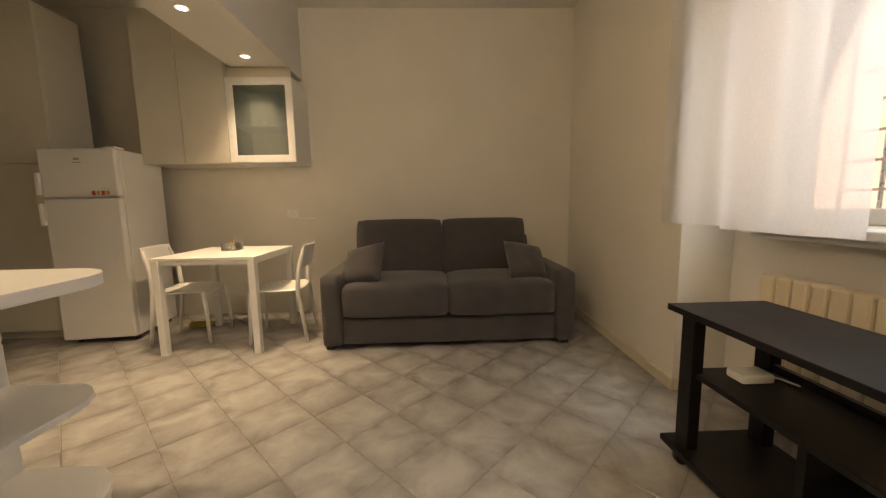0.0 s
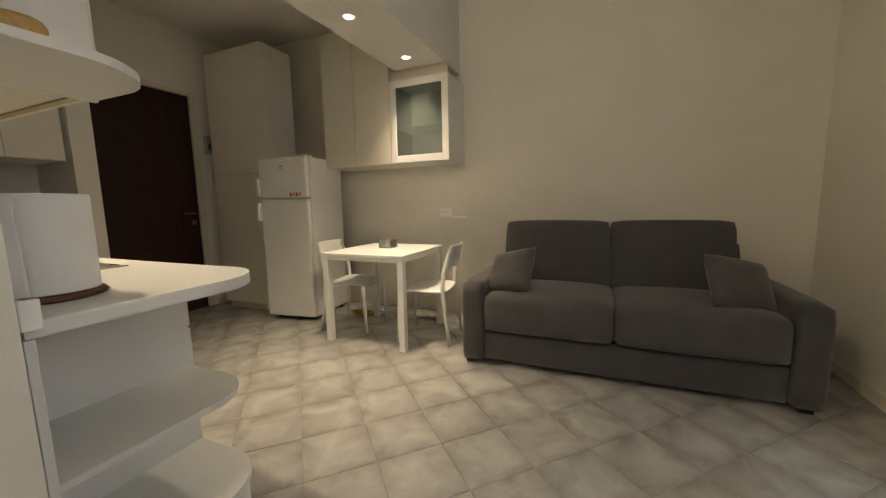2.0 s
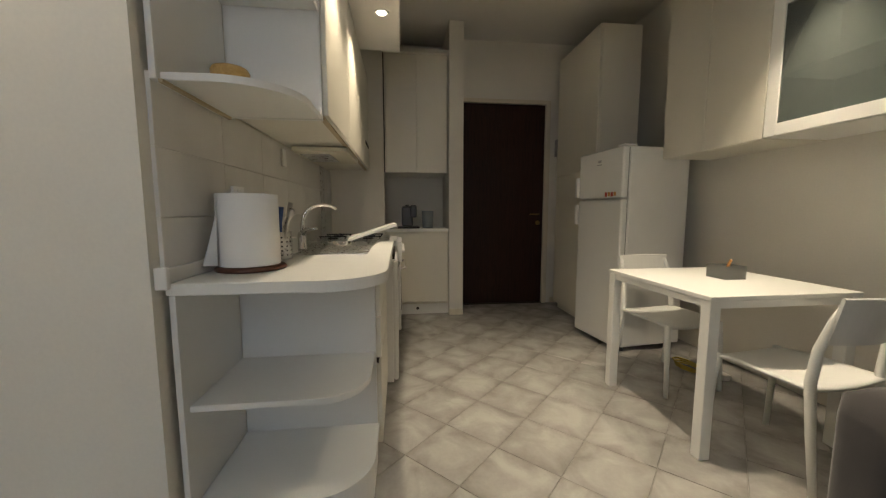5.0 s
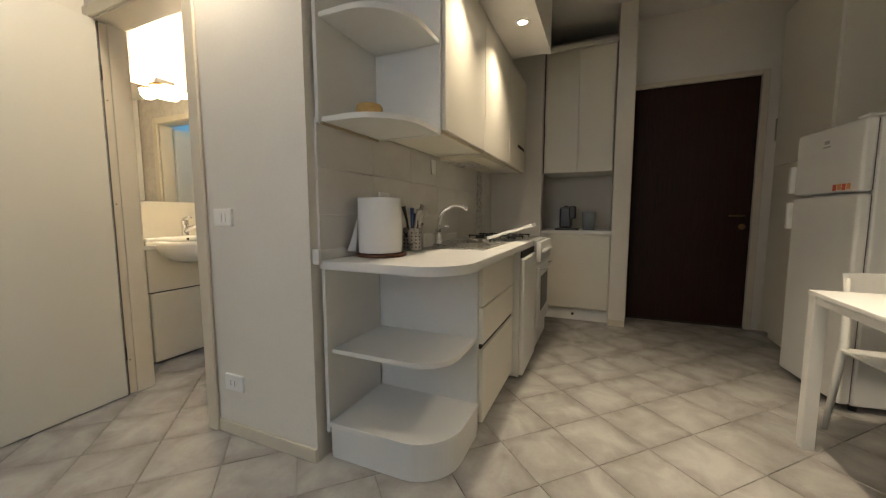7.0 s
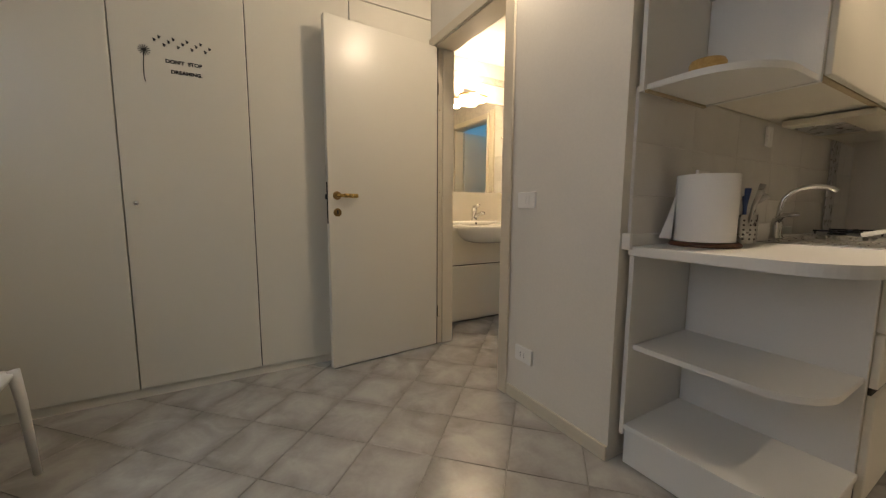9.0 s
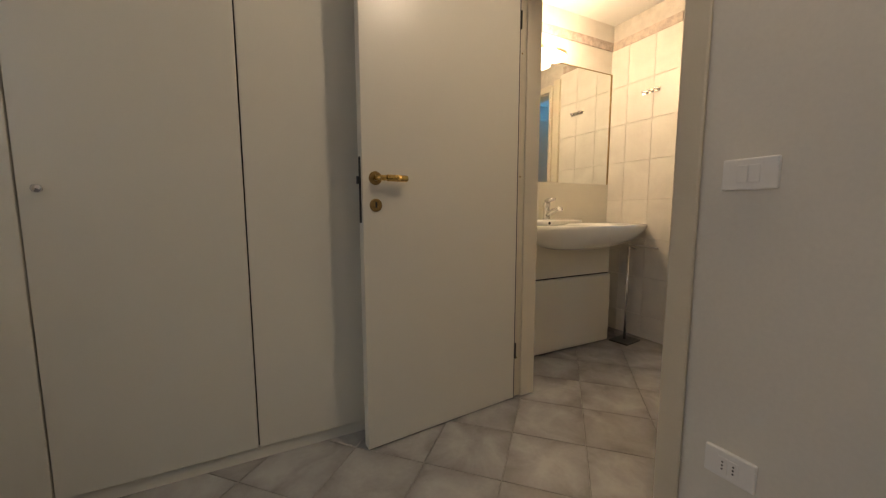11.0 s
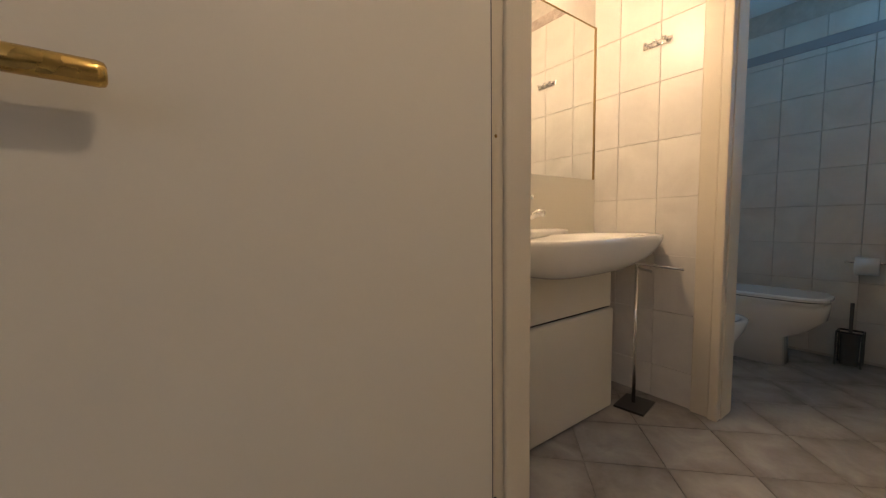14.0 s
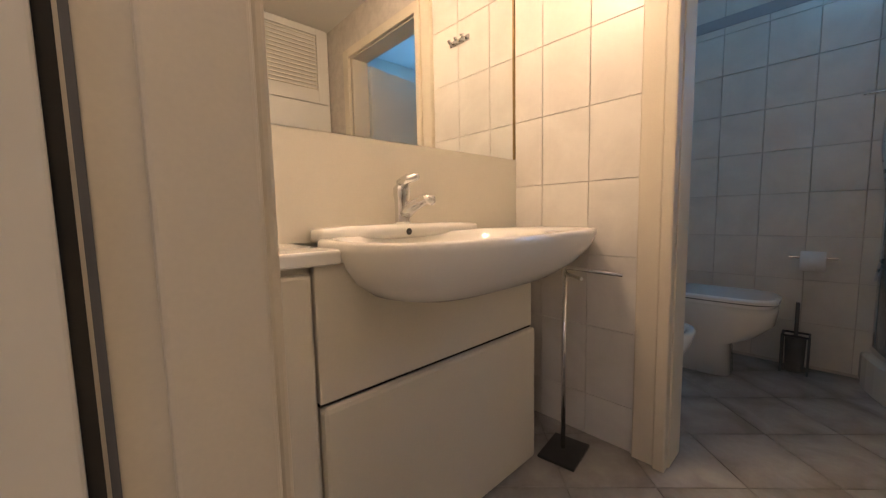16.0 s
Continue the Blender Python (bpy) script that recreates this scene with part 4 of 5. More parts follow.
es = thing("end_shelf_unit", (-1.23, 0.93, 0), "white open kitchen end unit with rounded shelves", "shelf unit")
part("back_panel", box(-1.43, -1.02, KY, KY + 0.018, 0.12, 0.846, 0.002), WHITE, es)
part("side_panel", box(-1.448, -1.43, KY + 0.0185, 1.215, 0.02, 0.846, 0.002), WHITE, es)
for z in (0.47,):
    part("shelf", prism(quarter(-1.4295, -1.05, KY + 0.0185, 1.21, 0.16), z, z + 0.022, 0.004), WHITE, es)
part("base_shelf", prism(quarter(-1.4295, -1.02, KY + 0.0185, 1.225, 0.2), 0.145, 0.168, 0.004), WHITE, es)
part("plinth", prism(quarter(-1.4295, -1.03, KY + 0.0185, 1.215, 0.19), 0.001, 0.1448), WHITE, es)

dk = thing("drawer_unit", (-1.8, 0.93, 0), "ivory laminate kitchen drawer unit with grip edges", "cabinet")
part("body", box(-2.10, -1.4485, KY, 1.215, 0.10, 0.846), WARMWHITE, dk)
part("plinth", box(-2.10, -1.4485, KY, 1.12, 0, 0.098), WARMWHITE, dk)
for z0, z1 in ((0.64, 0.835), (0.455, 0.632), (0.06, 0.43)):
    part("drawer_front", box(-2.097, -1.4515, 1.2155, 1.237, z0, z1, 0.004), WARMWHITE, dk)
# Dark filler strip: the shade between the drawer fronts as colour.
part("grip_gap_shade", box(-2.095, -1.4525, 1.216, 1.225, 0.4305, 0.4545), DARKGAP, dk)
dw = thing("dishwasher_panel_unit", (-2.35, 0.95, 0), "white appliance with plain front below the worktop", "appliance")
part("body", box(-2.56, -2.105, KY, 1.275, 0.02, 0.845, 0.004), WHITE, dw)
part("front", box(-2.557, -2.108, 1.2753, 1.305, 0.03, 0.80, 0.012), WHITE, dw)
# Dark filler behind the front paints the shade of the grip slot.
part("grip", box(-2.55, -2.115, 1.2755, 1.288, 0.802, 0.842), DARKGAP, dw)
st = thing("cooker", (-2.85, 0.95, 0), "white gas cooker with oven below", "cooker")
part("body", box(-3.12, -2.565, KY, 1.30, 0.05, 0.88, 0.005), ENAMEL, st)
part("oven_door", box(-3.11, -2.575, 1.3003, 1.325, 0.2, 0.70, 0.008), ENAMEL, st)
part("oven_window", box(-3.02, -2.665, 1.3252, 1.328, 0.33, 0.6, 0.001), BLACK, st, "dark oven window")
part("oven_handle", tube([(-3.06, 1.325, 0.665), (-3.06, 1.36, 0.67), (-2.63, 1.36, 0.67), (-2.63, 1.325, 0.665)], 0.009, 8), CHROME, st)
part("control_panel", box(-3.11, -2.575, 1.3003, 1.335, 0.72, 0.87, 0.006), ENAMEL, st)
for k in range(5):
    part("control_knob", moved(lathe([(0, 0), (0.018, 0), (0.015, 0.02), (0, 0.021)], 14), pose(-3.04 + k * 0.1, 1.335, 0.80, -90)), PLASTIC, st)
part("hob_plate", box(-3.11, -2.575, 0.68, 1.24, 0.8803, 0.886, 0.002), STEEL, st)
for gx in (-2.98, -2.70):
    for gy in (0.82, 1.08):
        gr_ = bmesh.new()
        for a in (0, 90):
            join(gr_, moved(box(-0.1, 0.1, -0.004, 0.004, 0.90, 0.91), pose(gx, gy, 0, 0, 0, a)))
        for dx, dy in ((0.09, 0), (-0.09, 0), (0, 0.09), (0, -0.09)):
            box(gx + dx - 0.004, gx + dx + 0.004, gy + dy - 0.004, gy + dy + 0.004, 0.886, 0.905, bm=gr_)
        part("pan_support", gr_, BLACK, st)
        part("burner", lathe([(0, 0.886), (0.04, 0.886), (0.035, 0.897), (0, 0.898)], 18, (gx, gy, 0)), BLACK, st)
bd = thing("cutting_board", (-2.6, 1.05, 0.91), "white plastic board lying tilted over the hob", "board", local=True)
bd.matrix_world = pose(-2.50, 1.13, 0.953, 17, 0, 4)
part("slab", box(-0.11, 0.11, -0.17, 0.17, -0.011, 0.011, 0.004), PLASTIC, bd)

wt = thing("worktop", (-1.75, 0.95, 0.85), "white laminate worktop with a rounded end", "worktop")
SX0, SX1, SY0, SY1 = -2.47, -1.83, 0.80, 1.13
wo = prism([(-1.01, KY)] + arc(-1.21, 1.08, 0.2, 0, 90, 12) + [(-1.83, 1.28), (-1.83, KY)], 0.848, 0.885, 0.006)
part("slab", wo, WHITE, wt)
wo2 = box(-2.56, -1.8305, 1.13, 1.28, 0.848, 0.885, 0.004)
box(-2.56, -1.8305, KY, 0.80, 0.848, 0.885, bm=wo2)
box(-2.56, -2.47, 0.80, 1.13, 0.848, 0.885, bm=wo2)
part("slab_round_sink", wo2, WHITE, wt)
part("upstand", box(-2.56, -0.985, KY - 0.001, KY + 0.014, 0.8855, 0.93, 0.004), WHITE, wt)
part("upstand_cap", box(-1.0, -0.982, KY - 0.012, KY + 0.022, 0.872, 0.935, 0.003), PLASTIC, wt)

sk = thing("sink", (-2.1, 0.95, 0.886), "stainless steel sink with ribbed drainer", "sink")
rim = bmesh.new()
for x0, x1, y0, y1 in ((-2.52, -1.68, 1.13, 1.165), (-2.52, -1.68, 0.76, 0.80), (-2.52, -2.47, 0.80, 1.13), (-2.1, -1.68, 0.80, 1.13)):
    box(x0, x1, y0, y1, 0.8855, 0.889, bm=rim)
part("rim", rim, STEEL, sk)
bowl = loft([oval(-2.285, 0.965, 0.187, 0.167, 0.889, 32, 6), oval(-2.285, 0.965, 0.18, 0.16, 0.88, 32, 6), oval(-2.285, 0.965, 0.165, 0.145, 0.75, 32, 5), oval(-2.285, 0.965, 0.03, 0.03, 0.742, 32, 2)], False)
part("bowl", bowl, STEEL, sk, smooth=True)
for k in range(9):
    part("drainer_rib", box(-2.06, -1.74, 0.83 + k * 0.033, 0.842 + k * 0.033, 0.8892, 0.8925, 0.001), STEEL, sk)
fc = thing("kitchen_tap", (-1.87, 0.80, 0.889), "chrome swan-neck kitchen mixer tap", "tap")
part("base", lathe([(0, 0.889), (0.027, 0.889), (0.027, 0.90), (0.022, 0.91), (0.022, 0.96), (0.018, 0.985), (0, 0.99)], 20, (-1.88, 0.81, 0)), CHROME, fc, smooth=True)
part("spout", tube([(-1.88, 0.81, 0.97), (-1.885, 0.815, 1.04)] + [(-1.885 - 0.03 * (1 - math.cos(a)), 0.815 + 0.10 * (1 - math.cos(a)), 1.04 + 0.09 * math.sin(a)) for a in (0.4, 0.8, 1.2, 1.6, 2.0, 2.3)], 0.010, 12), CHROME, fc, smooth=True)
part("lever", tube([(-1.865, 0.82, 0.98), (-1.85, 0.84, 1.0), (-1.82, 0.90, 1.005)], 0.008, 10, radii=[0.014, 0.010, 0.007]), CHROME, fc, smooth=True)

# worktop things
kr = thing("kitchen_roll", (-1.27, 0.76, 0.886), "roll of white kitchen paper on a dark wooden holder", "kitchen roll")
part("holder_base", lathe([(0, 0.886), (0.115, 0.886), (0.118, 0.892), (0.112, 0.900), (0.10, 0.903), (0.0, 0.904)], 36, (-1.275, 0.79, 0)), ROUNDWOOD, kr, "dark turned wooden base", True)
rl = lathe([(0.02, 0.905), (0.099, 0.905), (0.1, 0.91), (0.1, 1.15), (0.098, 1.153), (0.02, 1.153)], 36, (-1.265, 0.79, 0))
part("paper", rl, PAPER, kr, "white embossed kitchen paper", True)
fl = bmesh.new()
rows_ = []
for k in range(7):
    u = k / 6
    rows_.append([fl.verts.new((-1.19 - 0.04 * u * w_ + 0.02 * (1 - w_), 0.7235 - (0.012 + 0.036 * (1 - w_)) * u, z)) for z, w_ in ((0.912, 0.0), (0.98, 0.35), (1.06, 0.7), (1.15, 1.0))])
for a_, b_ in zip(rows_, rows_[1:]):
    for j in range(3):
        fl.faces.new((a_[j], b_[j], b_[j + 1], a_[j + 1]))
ret = bmesh.ops.extrude_face_region(fl, geom=fl.faces[:])
bmesh.ops.translate(fl, vec=(0.001, 0, 0), verts=[g for g in ret["geom"] if isinstance(g, bmesh.types.BMVert)])
part("loose_sheet", fl, PAPER, kr, smooth=True)
ut = thing("utensil_holder", (-1.55, 0.80, 0.886), "perforated steel utensil pot full of cutlery", "utensil pot")
part("pot", lathe([(0, 0.887), (0.05, 0.887), (0.05, 1.005), (0.048, 1.005), (0.048, 0.89), (0, 0.89)], 28, (-1.56, 0.80, 0)), STEEL, ut, smooth=False)
for k in range(28):
    for j in range(5):
        if k % 2 == 0:
            a = 2 * math.pi * k / 28
            part("hole", moved(lathe([(0, 0), (0.0045, 0), (0, 0.0006)], 6), Matrix.Translation((-1.56, 0.80, 0.905 + j * 0.019)) @ Matrix.Rotation(a, 4, "Z") @ Matrix.Translation((0.0502, 0, 0)) @ Matrix.Rotation(math.pi / 2, 4, "Y")), BLACK, ut)
for k, (dx, dy, h_, mt) in enumerate(((0.02, 0.01, 0.13, BLUE), (-0.02, 0.015, 0.15, STEEL), (0.0, -0.02, 0.14, BLACK), (0.03, 0.03, 0.12, STEEL), (-0.03, -0.01, 0.10, BLUE))):
    part("utensil", tube([(-1.56 + dx * 0.5, 0.80 + dy * 0.5, 0.9), (-1.56 + dx * 1.6, 0.80 + dy * 1.6, 0.98 + h_ * 0.5), (-1.56 + dx * 2.4, 0.80 + dy * 2.6, 0.98 + h_)], 0.006, 8, radii=[0.005, 0.007, 0.012]), mt, ut, smooth=True)
wbx = thing("white_caddy", (-1.73, 0.76, 0.886), "small white plastic sink caddy", "caddy")
cad = bmesh.new()
for x0, x1, y0, y1 in ((-1.80, -1.68, 0.70, 0.704), (-1.80, -1.68, 0.806, 0.81), (-1.80, -1.796, 0.704, 0.806), (-1.684, -1.68, 0.704, 0.806)):
    box(x0, x1, y0, y1, 0.886, 0.965, bm=cad)
box(-1.796, -1.684, 0.704, 0.806, 0.886, 0.889, bm=cad)
part("tray", cad, PLASTIC, wbx)
part("brush", tube([(-1.74, 0.75, 0.895), (-1.75, 0.77, 1.05), (-1.77, 0.80, 1.09)], 0.008, 8, radii=[0.006, 0.008, 0.016]), STEEL, wbx)
btl = thing("soap_bottle", (-1.46, 0.71, 0.886), "dark dish soap bottle beside the paper roll", "bottle")
part("bottle", lathe([(0, 0.886), (0.028, 0.886), (0.03, 0.90), (0.03, 0.97), (0.012, 1.0), (0.01, 1.02), (0, 1.02)], 20, (-1.45, 0.715, 0)), BLACK, btl, smooth=True)
ss = thing("steel_splash_strip", (-3.17, 0.66, 1.2), "narrow metal splash panel beside the hob", "panel")
part("sheet", box(-3.25, -3.10, 0.6555, 0.664, 0.89, 1.478, 0.002), STEEL, ss)

# ---- kitchen upper cabinets ----
us = thing("open_wall_shelf", (-1.23, 0.8, 1.47), "white open wall unit with rounded shelves", "shelf unit")
part("back_panel", box(-1.43, -1.012, KY, KY + 0.018, 1.452, 2.298, 0.002), WHITE, us)
part("side_panel", box(-1.448, -1.43, KY + 0.0185, 1.025, 1.452, 2.298, 0.002), WHITE, us)
for z in (1.455, 1.86, 2.27):
    part("shelf", prism(quarter(-1.4295, -1.03, KY + 0.0185, 1.02, 0.22), z, z + 0.022, 0.004), WHITE, us)
part("edging", box(-1.43, -1.02, KY + 0.0186, KY + 0.03, 1.445, 1.4545), EDGE, us)
ku = []
for x0, x1 in ((-2.08, -1.4485), (-2.74, -2.083), (-3.40, -2.743)):
    u_ = thing("kitchen_wall_cabinet", ((x0 + x1) / 2, 0.8, 1.48), "ivory kitchen wall cabinet with a flat door", "cabinet", "kitchen wall cabinets")
    part("body", box(x0, x1, KY, 1.025, 1.482, 2.298), WARMWHITE, u_)
    part("door", box(x0 + 0.002, x1 - 0.002, 1.0253, 1.045, 1.475, 2.296, 0.004), WARMWHITE, u_)
    part("edging", box(x0 + 0.004, x1 - 0.004, 1.0, 1.023, 1.474, 1.4815), EDGE, u_)
    ku.append(u_)
# Raised dark strip; its colour paints the shade of a recess.
part("grip", box(-3.32, -3.05, 1.0455, 1.049, 1.66, 1.685), DARKGAP, ku[2], "dark strip painted as the shade of a recessed grip")
eh = thing("extractor_hood", (-2.55, 0.82, 1.45), "slim extractor hood under the wall cabinets", "extractor hood")
part("case", box(-2.7, -2.15, 0.70, 1.02, 1.445, 1.4735, 0.004), CREAM, eh)
part("filter", box(-2.6, -2.25, 0.72, 0.9, 1.441, 1.4447), STEEL, eh)
wd_ = thing("wooden_box", (-1.25, 0.76, 1.478), "round honey-coloured wooden box on the shelf", "box")
part("disc", lathe([(0, 1.4775), (0.045, 1.4775), (0.056, 1.49), (0.058, 1.545), (0.052, 1.556), (0, 1.557)], 30, (-1.215, 0.78, 0)), HONEY, wd_, smooth=True)

# ---- kitchen niche ----
nb = thing("niche_base_cabinet", (-3.9, 1.5, 0), "white base cabinet in the kitchen niche", "cabinet")
part("body", box(-4.199, -3.69, 1.171, 1.829, 0.11, 0.885), WARMWHITE, nb)
part("door", box(-3.6895, -3.668, 1.178, 1.822, 0.13, 0.86, 0.004), WARMWHITE, nb)
part("plinth", box(-4.199, -3.70, 1.171, 1.829, 0, 0.1095), WHITE, nb)
part("worktop", box(-4.199, -3.655, 1.171, 1.829, 0.8855, 0.915, 0.004), WHITE, nb)
part("vent_knob", moved(lathe([(0, 0), (0.016, 0), (0.012, 0.008), (0, 0.009)], 12), pose(-3.70, 1.5, 0.06, 0, 90)), BLACK, nb)
nu = thing("niche_wall_cabinet", (-3.9, 1.5, 1.49), "tall ivory wall cabinet with two doors in the niche", "cabinet")
part("body", box(-4.199, -3.70, 1.18, 1.82, 1.49, 2.66), WARMWHITE, nu)
for y0, y1 in ((1.19, 1.499), (1.502, 1.812)):
    part("door", box(-3.6995, -3.678, y0, y1, 1.492, 2.64, 0.003), WARMWHITE, nu)
part("cornice", box(-4.199, -3.66, 1.171, 1.829, 2.6605, 2.70, 0.004), WARMWHITE, nu)
# Dark strip paints the shade between cabinet and wall stub.
part("shadow_gap", box(-3.70, -3.69, 1.1705, 1.18, 1.49, 2.66), DARKGAP, nu)
cm = thing("coffee_machine", (-3.85, 1.4, 0.916), "black capsule coffee machine on the niche counter", "coffee machine")
part("body", box(-3.95, -3.75, 1.34, 1.46, 0.935, 1.15, 0.02), DARKSTEEL, cm, smooth=False)
part("head", box(-3.80, -3.72, 1.43, 1.50, 1.03, 1.16, 0.015), BLACK, cm)
part("drip_tray", box(-3.96, -3.70, 1.30, 1.53, 0.9155, 0.934, 0.006), BLACK, cm)
part("lever", box(-3.9, -3.78, 1.38, 1.42, 1.151, 1.165, 0.004), BLACK, cm)
wk = thing("plastic_jug", (-3.85, 1.65, 0.916), "clear plastic water jug on the niche counter", "jug")
part("jug", lathe([(0, 0.9165), (0.055, 0.9165), (0.065, 1.10), (0.062, 1.10), (0.052, 0.922), (0, 0.922)], 24, (-3.82, 1.62, 0)), SHOWERGLASS, wk, smooth=True)

# ---- bathroom ----
vn = thing("vanity_unit", (-1.7, -1.3, 0), "ivory bathroom vanity with two drawer fronts", "vanity")
VY = -1.18
part("body", box(-2.12, -1.31, BY0, VY - 0.022, 0.015, 0.70), WARMWHITE, vn)
part("upper_front", box(-2.12, -1.3115, VY - 0.0215, VY, 0.523, 0.83, 0.004), WARMWHITE, vn)
part("lower_front", box(-2.13, -1.3115, VY - 0.0215, VY + 0.012, 0.012, 0.515, 0.012), WARMWHITE, vn)
# Dark strip between the fronts, shade put into its colour.
part("gap", box(-2.119, -1.313, VY - 0.02, VY - 0.006, 0.5155, 0.5225), DARKGAP, vn)
sc = thing("side_cupboard", (-1.2, -1.3, 0), "ivory bathroom side cupboard with a plain top", "cupboard")
part("body", box(-1.307, -1.118, BY0, VY - 0.02, 0.01, 0.83), WARMWHITE, sc)
part("door", box(-1.305, -1.12, VY - 0.0195, VY + 0.004, 0.015, 0.815, 0.008), WARMWHITE, sc)
part("top", box(-1.37, -1.118, BY0, VY + 0.015, 0.8305, 0.862, 0.006), CERAMIC, sc)
sb = thing("splash_board", (-1.75, -1.47, 1.0), "ivory splash panel below the mirror", "panel")
part("board", box(BX1 + 0.003, -1.118, BY0 + 0.0005, BY0 + 0.014, 0.86, 1.18, 0.002), WARMWHITE, sb)
mr = thing("mirror", (-1.75, -1.47, 1.6), "large frameless mirror above the basin", "mirror")
part("glass", box(BX1 + 0.016, -1.118, BY0 + 0.001, BY0 + 0.0065, 1.183, 2.045), MIRROR, mr)
part("edge_strip", box(BX1 + 0.0085, BX1 + 0.0155, BY0 + 0.001, BY0 + 0.012, 1.183, 2.05), DARKBRASS, mr)
part("top_strip", box(BX1 + 0.006, -1.118, BY0 + 0.001, BY0 + 0.010, 2.0455, 2.05), DARKBRASS, mr)

bs = thing("washbasin", (-1.85, -1.2, 0.86), "wide white ceramic washbasin with a side ledge", "washbasin")
BC = (-1.735, -1.20)
rings = []
def rim_ring(z, grow, tail):
    """Outline: a round-fronted bowl with a ledge that runs out to the wall."""
    o = []
    for k in range(48):
        a = 2 * math.pi * k / 48
        c_, s_ = math.cos(a), math.sin(a)
        rx = (0.36 if c_ > 0 else tail) * grow
        x = BC[0] + rx * math.copysign(abs(c_) ** 0.72, c_)
        y = BC[1] + (0.27 if s_ < 0 else 0.255) * grow * math.copysign(abs(s_) ** (0.62 if c_ > 0 else 0.85), s_)
        o.append((max(x, BX1 + 0.004), max(y, BY0 + 0.016), z))
    return o
rings = [rim_ring(0.715, 0.35, 0.42), rim_ring(0.720, 0.55, 0.48), rim_ring(0.740, 0.76, 0.56), rim_ring(0.776, 0.90, 0.62), rim_ring(0.818, 0.975, 0.665), rim_ring(0.855, 1.0, 0.69), rim_ring(0.872, 0.995, 0.69), rim_ring(0.878, 0.97, 0.67)]
n_ = 48
for z, gx, gy in ((0.876, 0.318, 0.212), (0.86, 0.305, 0.202), (0.80, 0.25, 0.165), (0.765, 0.12, 0.09), (0.76, 0.02, 0.02)):
    rings.append([(BC[0] + 0.02 + gx * math.copysign(abs(math.cos(2 * math.pi * k / n_)) ** 0.8, math.cos(2 * math.pi * k / n_)), BC[1] + 0.02 + gy * math.copysign(abs(math.sin(2 * math.pi * k / n_)) ** 0.8, math.sin(2 * math.pi * k / n_)), z) for k in range(n_)])
part("bowl", loft(rings), CERAMIC, bs, smooth=True)
part("tap_ledge", soft_block(-2.05, -1.42, BY0 + 0.016, -1.37, 0.86, 0.905, 0.003, 0.018), CERAMIC, bs, smooth=True)
part("overflow", moved(lathe([(0, 0), (0.011, 0), (0.011, 0.002), (0, 0.003)], 14), pose(-1.71, -1.368, 0.882, -90)), BLACK, bs)
bt = thing("basin_tap", (-1.72, -1.42, 0.906), "chrome single-lever basin tap", "tap")
TXc, TYc = -1.725, -1.42
part("body", lathe([(0, 0.9055), (0.027, 0.9055), (0.026, 0.915), (0.025, 0.93), (0.025, 0.985), (0.029, 1.0), (0.028, 1.025), (0.012, 1.04), (0, 1.043)], 22, (TXc, TYc, 0)), CHROME, bt, smooth=True)
part("spout", tube([(TXc, TYc, 0.935), (TXc - 0.01, TYc + 0.05, 0.965), (TXc - 0.02, TYc + 0.10, 0.985), (TXc - 0.024, TYc + 0.125, 0.978)], 0.012, 12, radii=[0.024, 0.019, 0.016, 0.016]), CHROME, bt, smooth=True)
part("lever", tube([(TXc, TYc, 1.035), (TXc - 0.003, TYc + 0.03, 1.05), (TXc - 0.008, TYc + 0.075, 1.055)], 0.008, 10, radii=[0.022, 0.017, 0.010]), CHROME, bt, smooth=True)

bl = thing("bath_wall_lamp", (-1.68, -1.4, 2.1), "lit wall lamp with a dark band above the mirror", "lamp")
part("back_plate", box(-1.75, -1.61, BY0 + 0.0005, BY0 + 0.02, 2.06, 2.14, 0.004), CHROME, bl)
part("shade", loft([oval(-1.68, -1.40, 0.13, 0.065, 2.02, 28, 3), oval(-1.68, -1.40, 0.14, 0.07, 2.05, 28, 3)], True), BATHGLOW, bl, "glowing frosted glass")
part("band", loft([oval(-1.68, -1.40, 0.143, 0.073, 2.051, 28, 3), oval(-1.68, -1.40, 0.143, 0.073, 2.068, 28, 3)], True), DARKBRASS, bl, "dark metal band")

hk = thing("towel_hooks", (BX1, -1.13, 1.83), "small chrome rail with three towel hooks", "hooks")
part("rail", box(BX1 + 0.0085, BX1 + 0.016, -1.2, -1.06, 1.815, 1.845, 0.003), CHROME, hk)
for y in (-1.175, -1.13, -1.085):
    part("hook", tube([(BX1 + 0.016, y, 1.832), (BX1 + 0.04, y, 1.826), (BX1 + 0.045, y, 1.84)], 0.007, 8, radii=[0.006, 0.008, 0.010]), CHROME, hk, smooth=True)
ts = thing("towel_stand", (-2.24, -1.12, 0), "slim chrome towel stand with a flat steel base", "towel stand")
part("base", moved(box(-0.09, 0.09, -0.07, 0.07, 0.001, 0.012, 0.002), pose(-2.24, -1.11, 0, 0, 0, 8)), DARKSTEEL, ts)
part("pole", tube([(-2.25, -1.12, 0.012), (-2.25, -1.12, 0.73)], 0.009, 12), CHROME, ts, smooth=True)
part("arm", tube([(-2.25, -1.12, 0.725), (-2.30, -0.93, 0.71)], 0.007, 8), CHROME, ts)
part("arm", tube([(-2.25, -1.12, 0.705), (-2.20, -1.03, 0.70)], 0.007, 8), CHROME, ts)
bn = thing("paper_bin", (-2.24, -1.36, 0), "small white plastic bin beside the vanity", "bin")
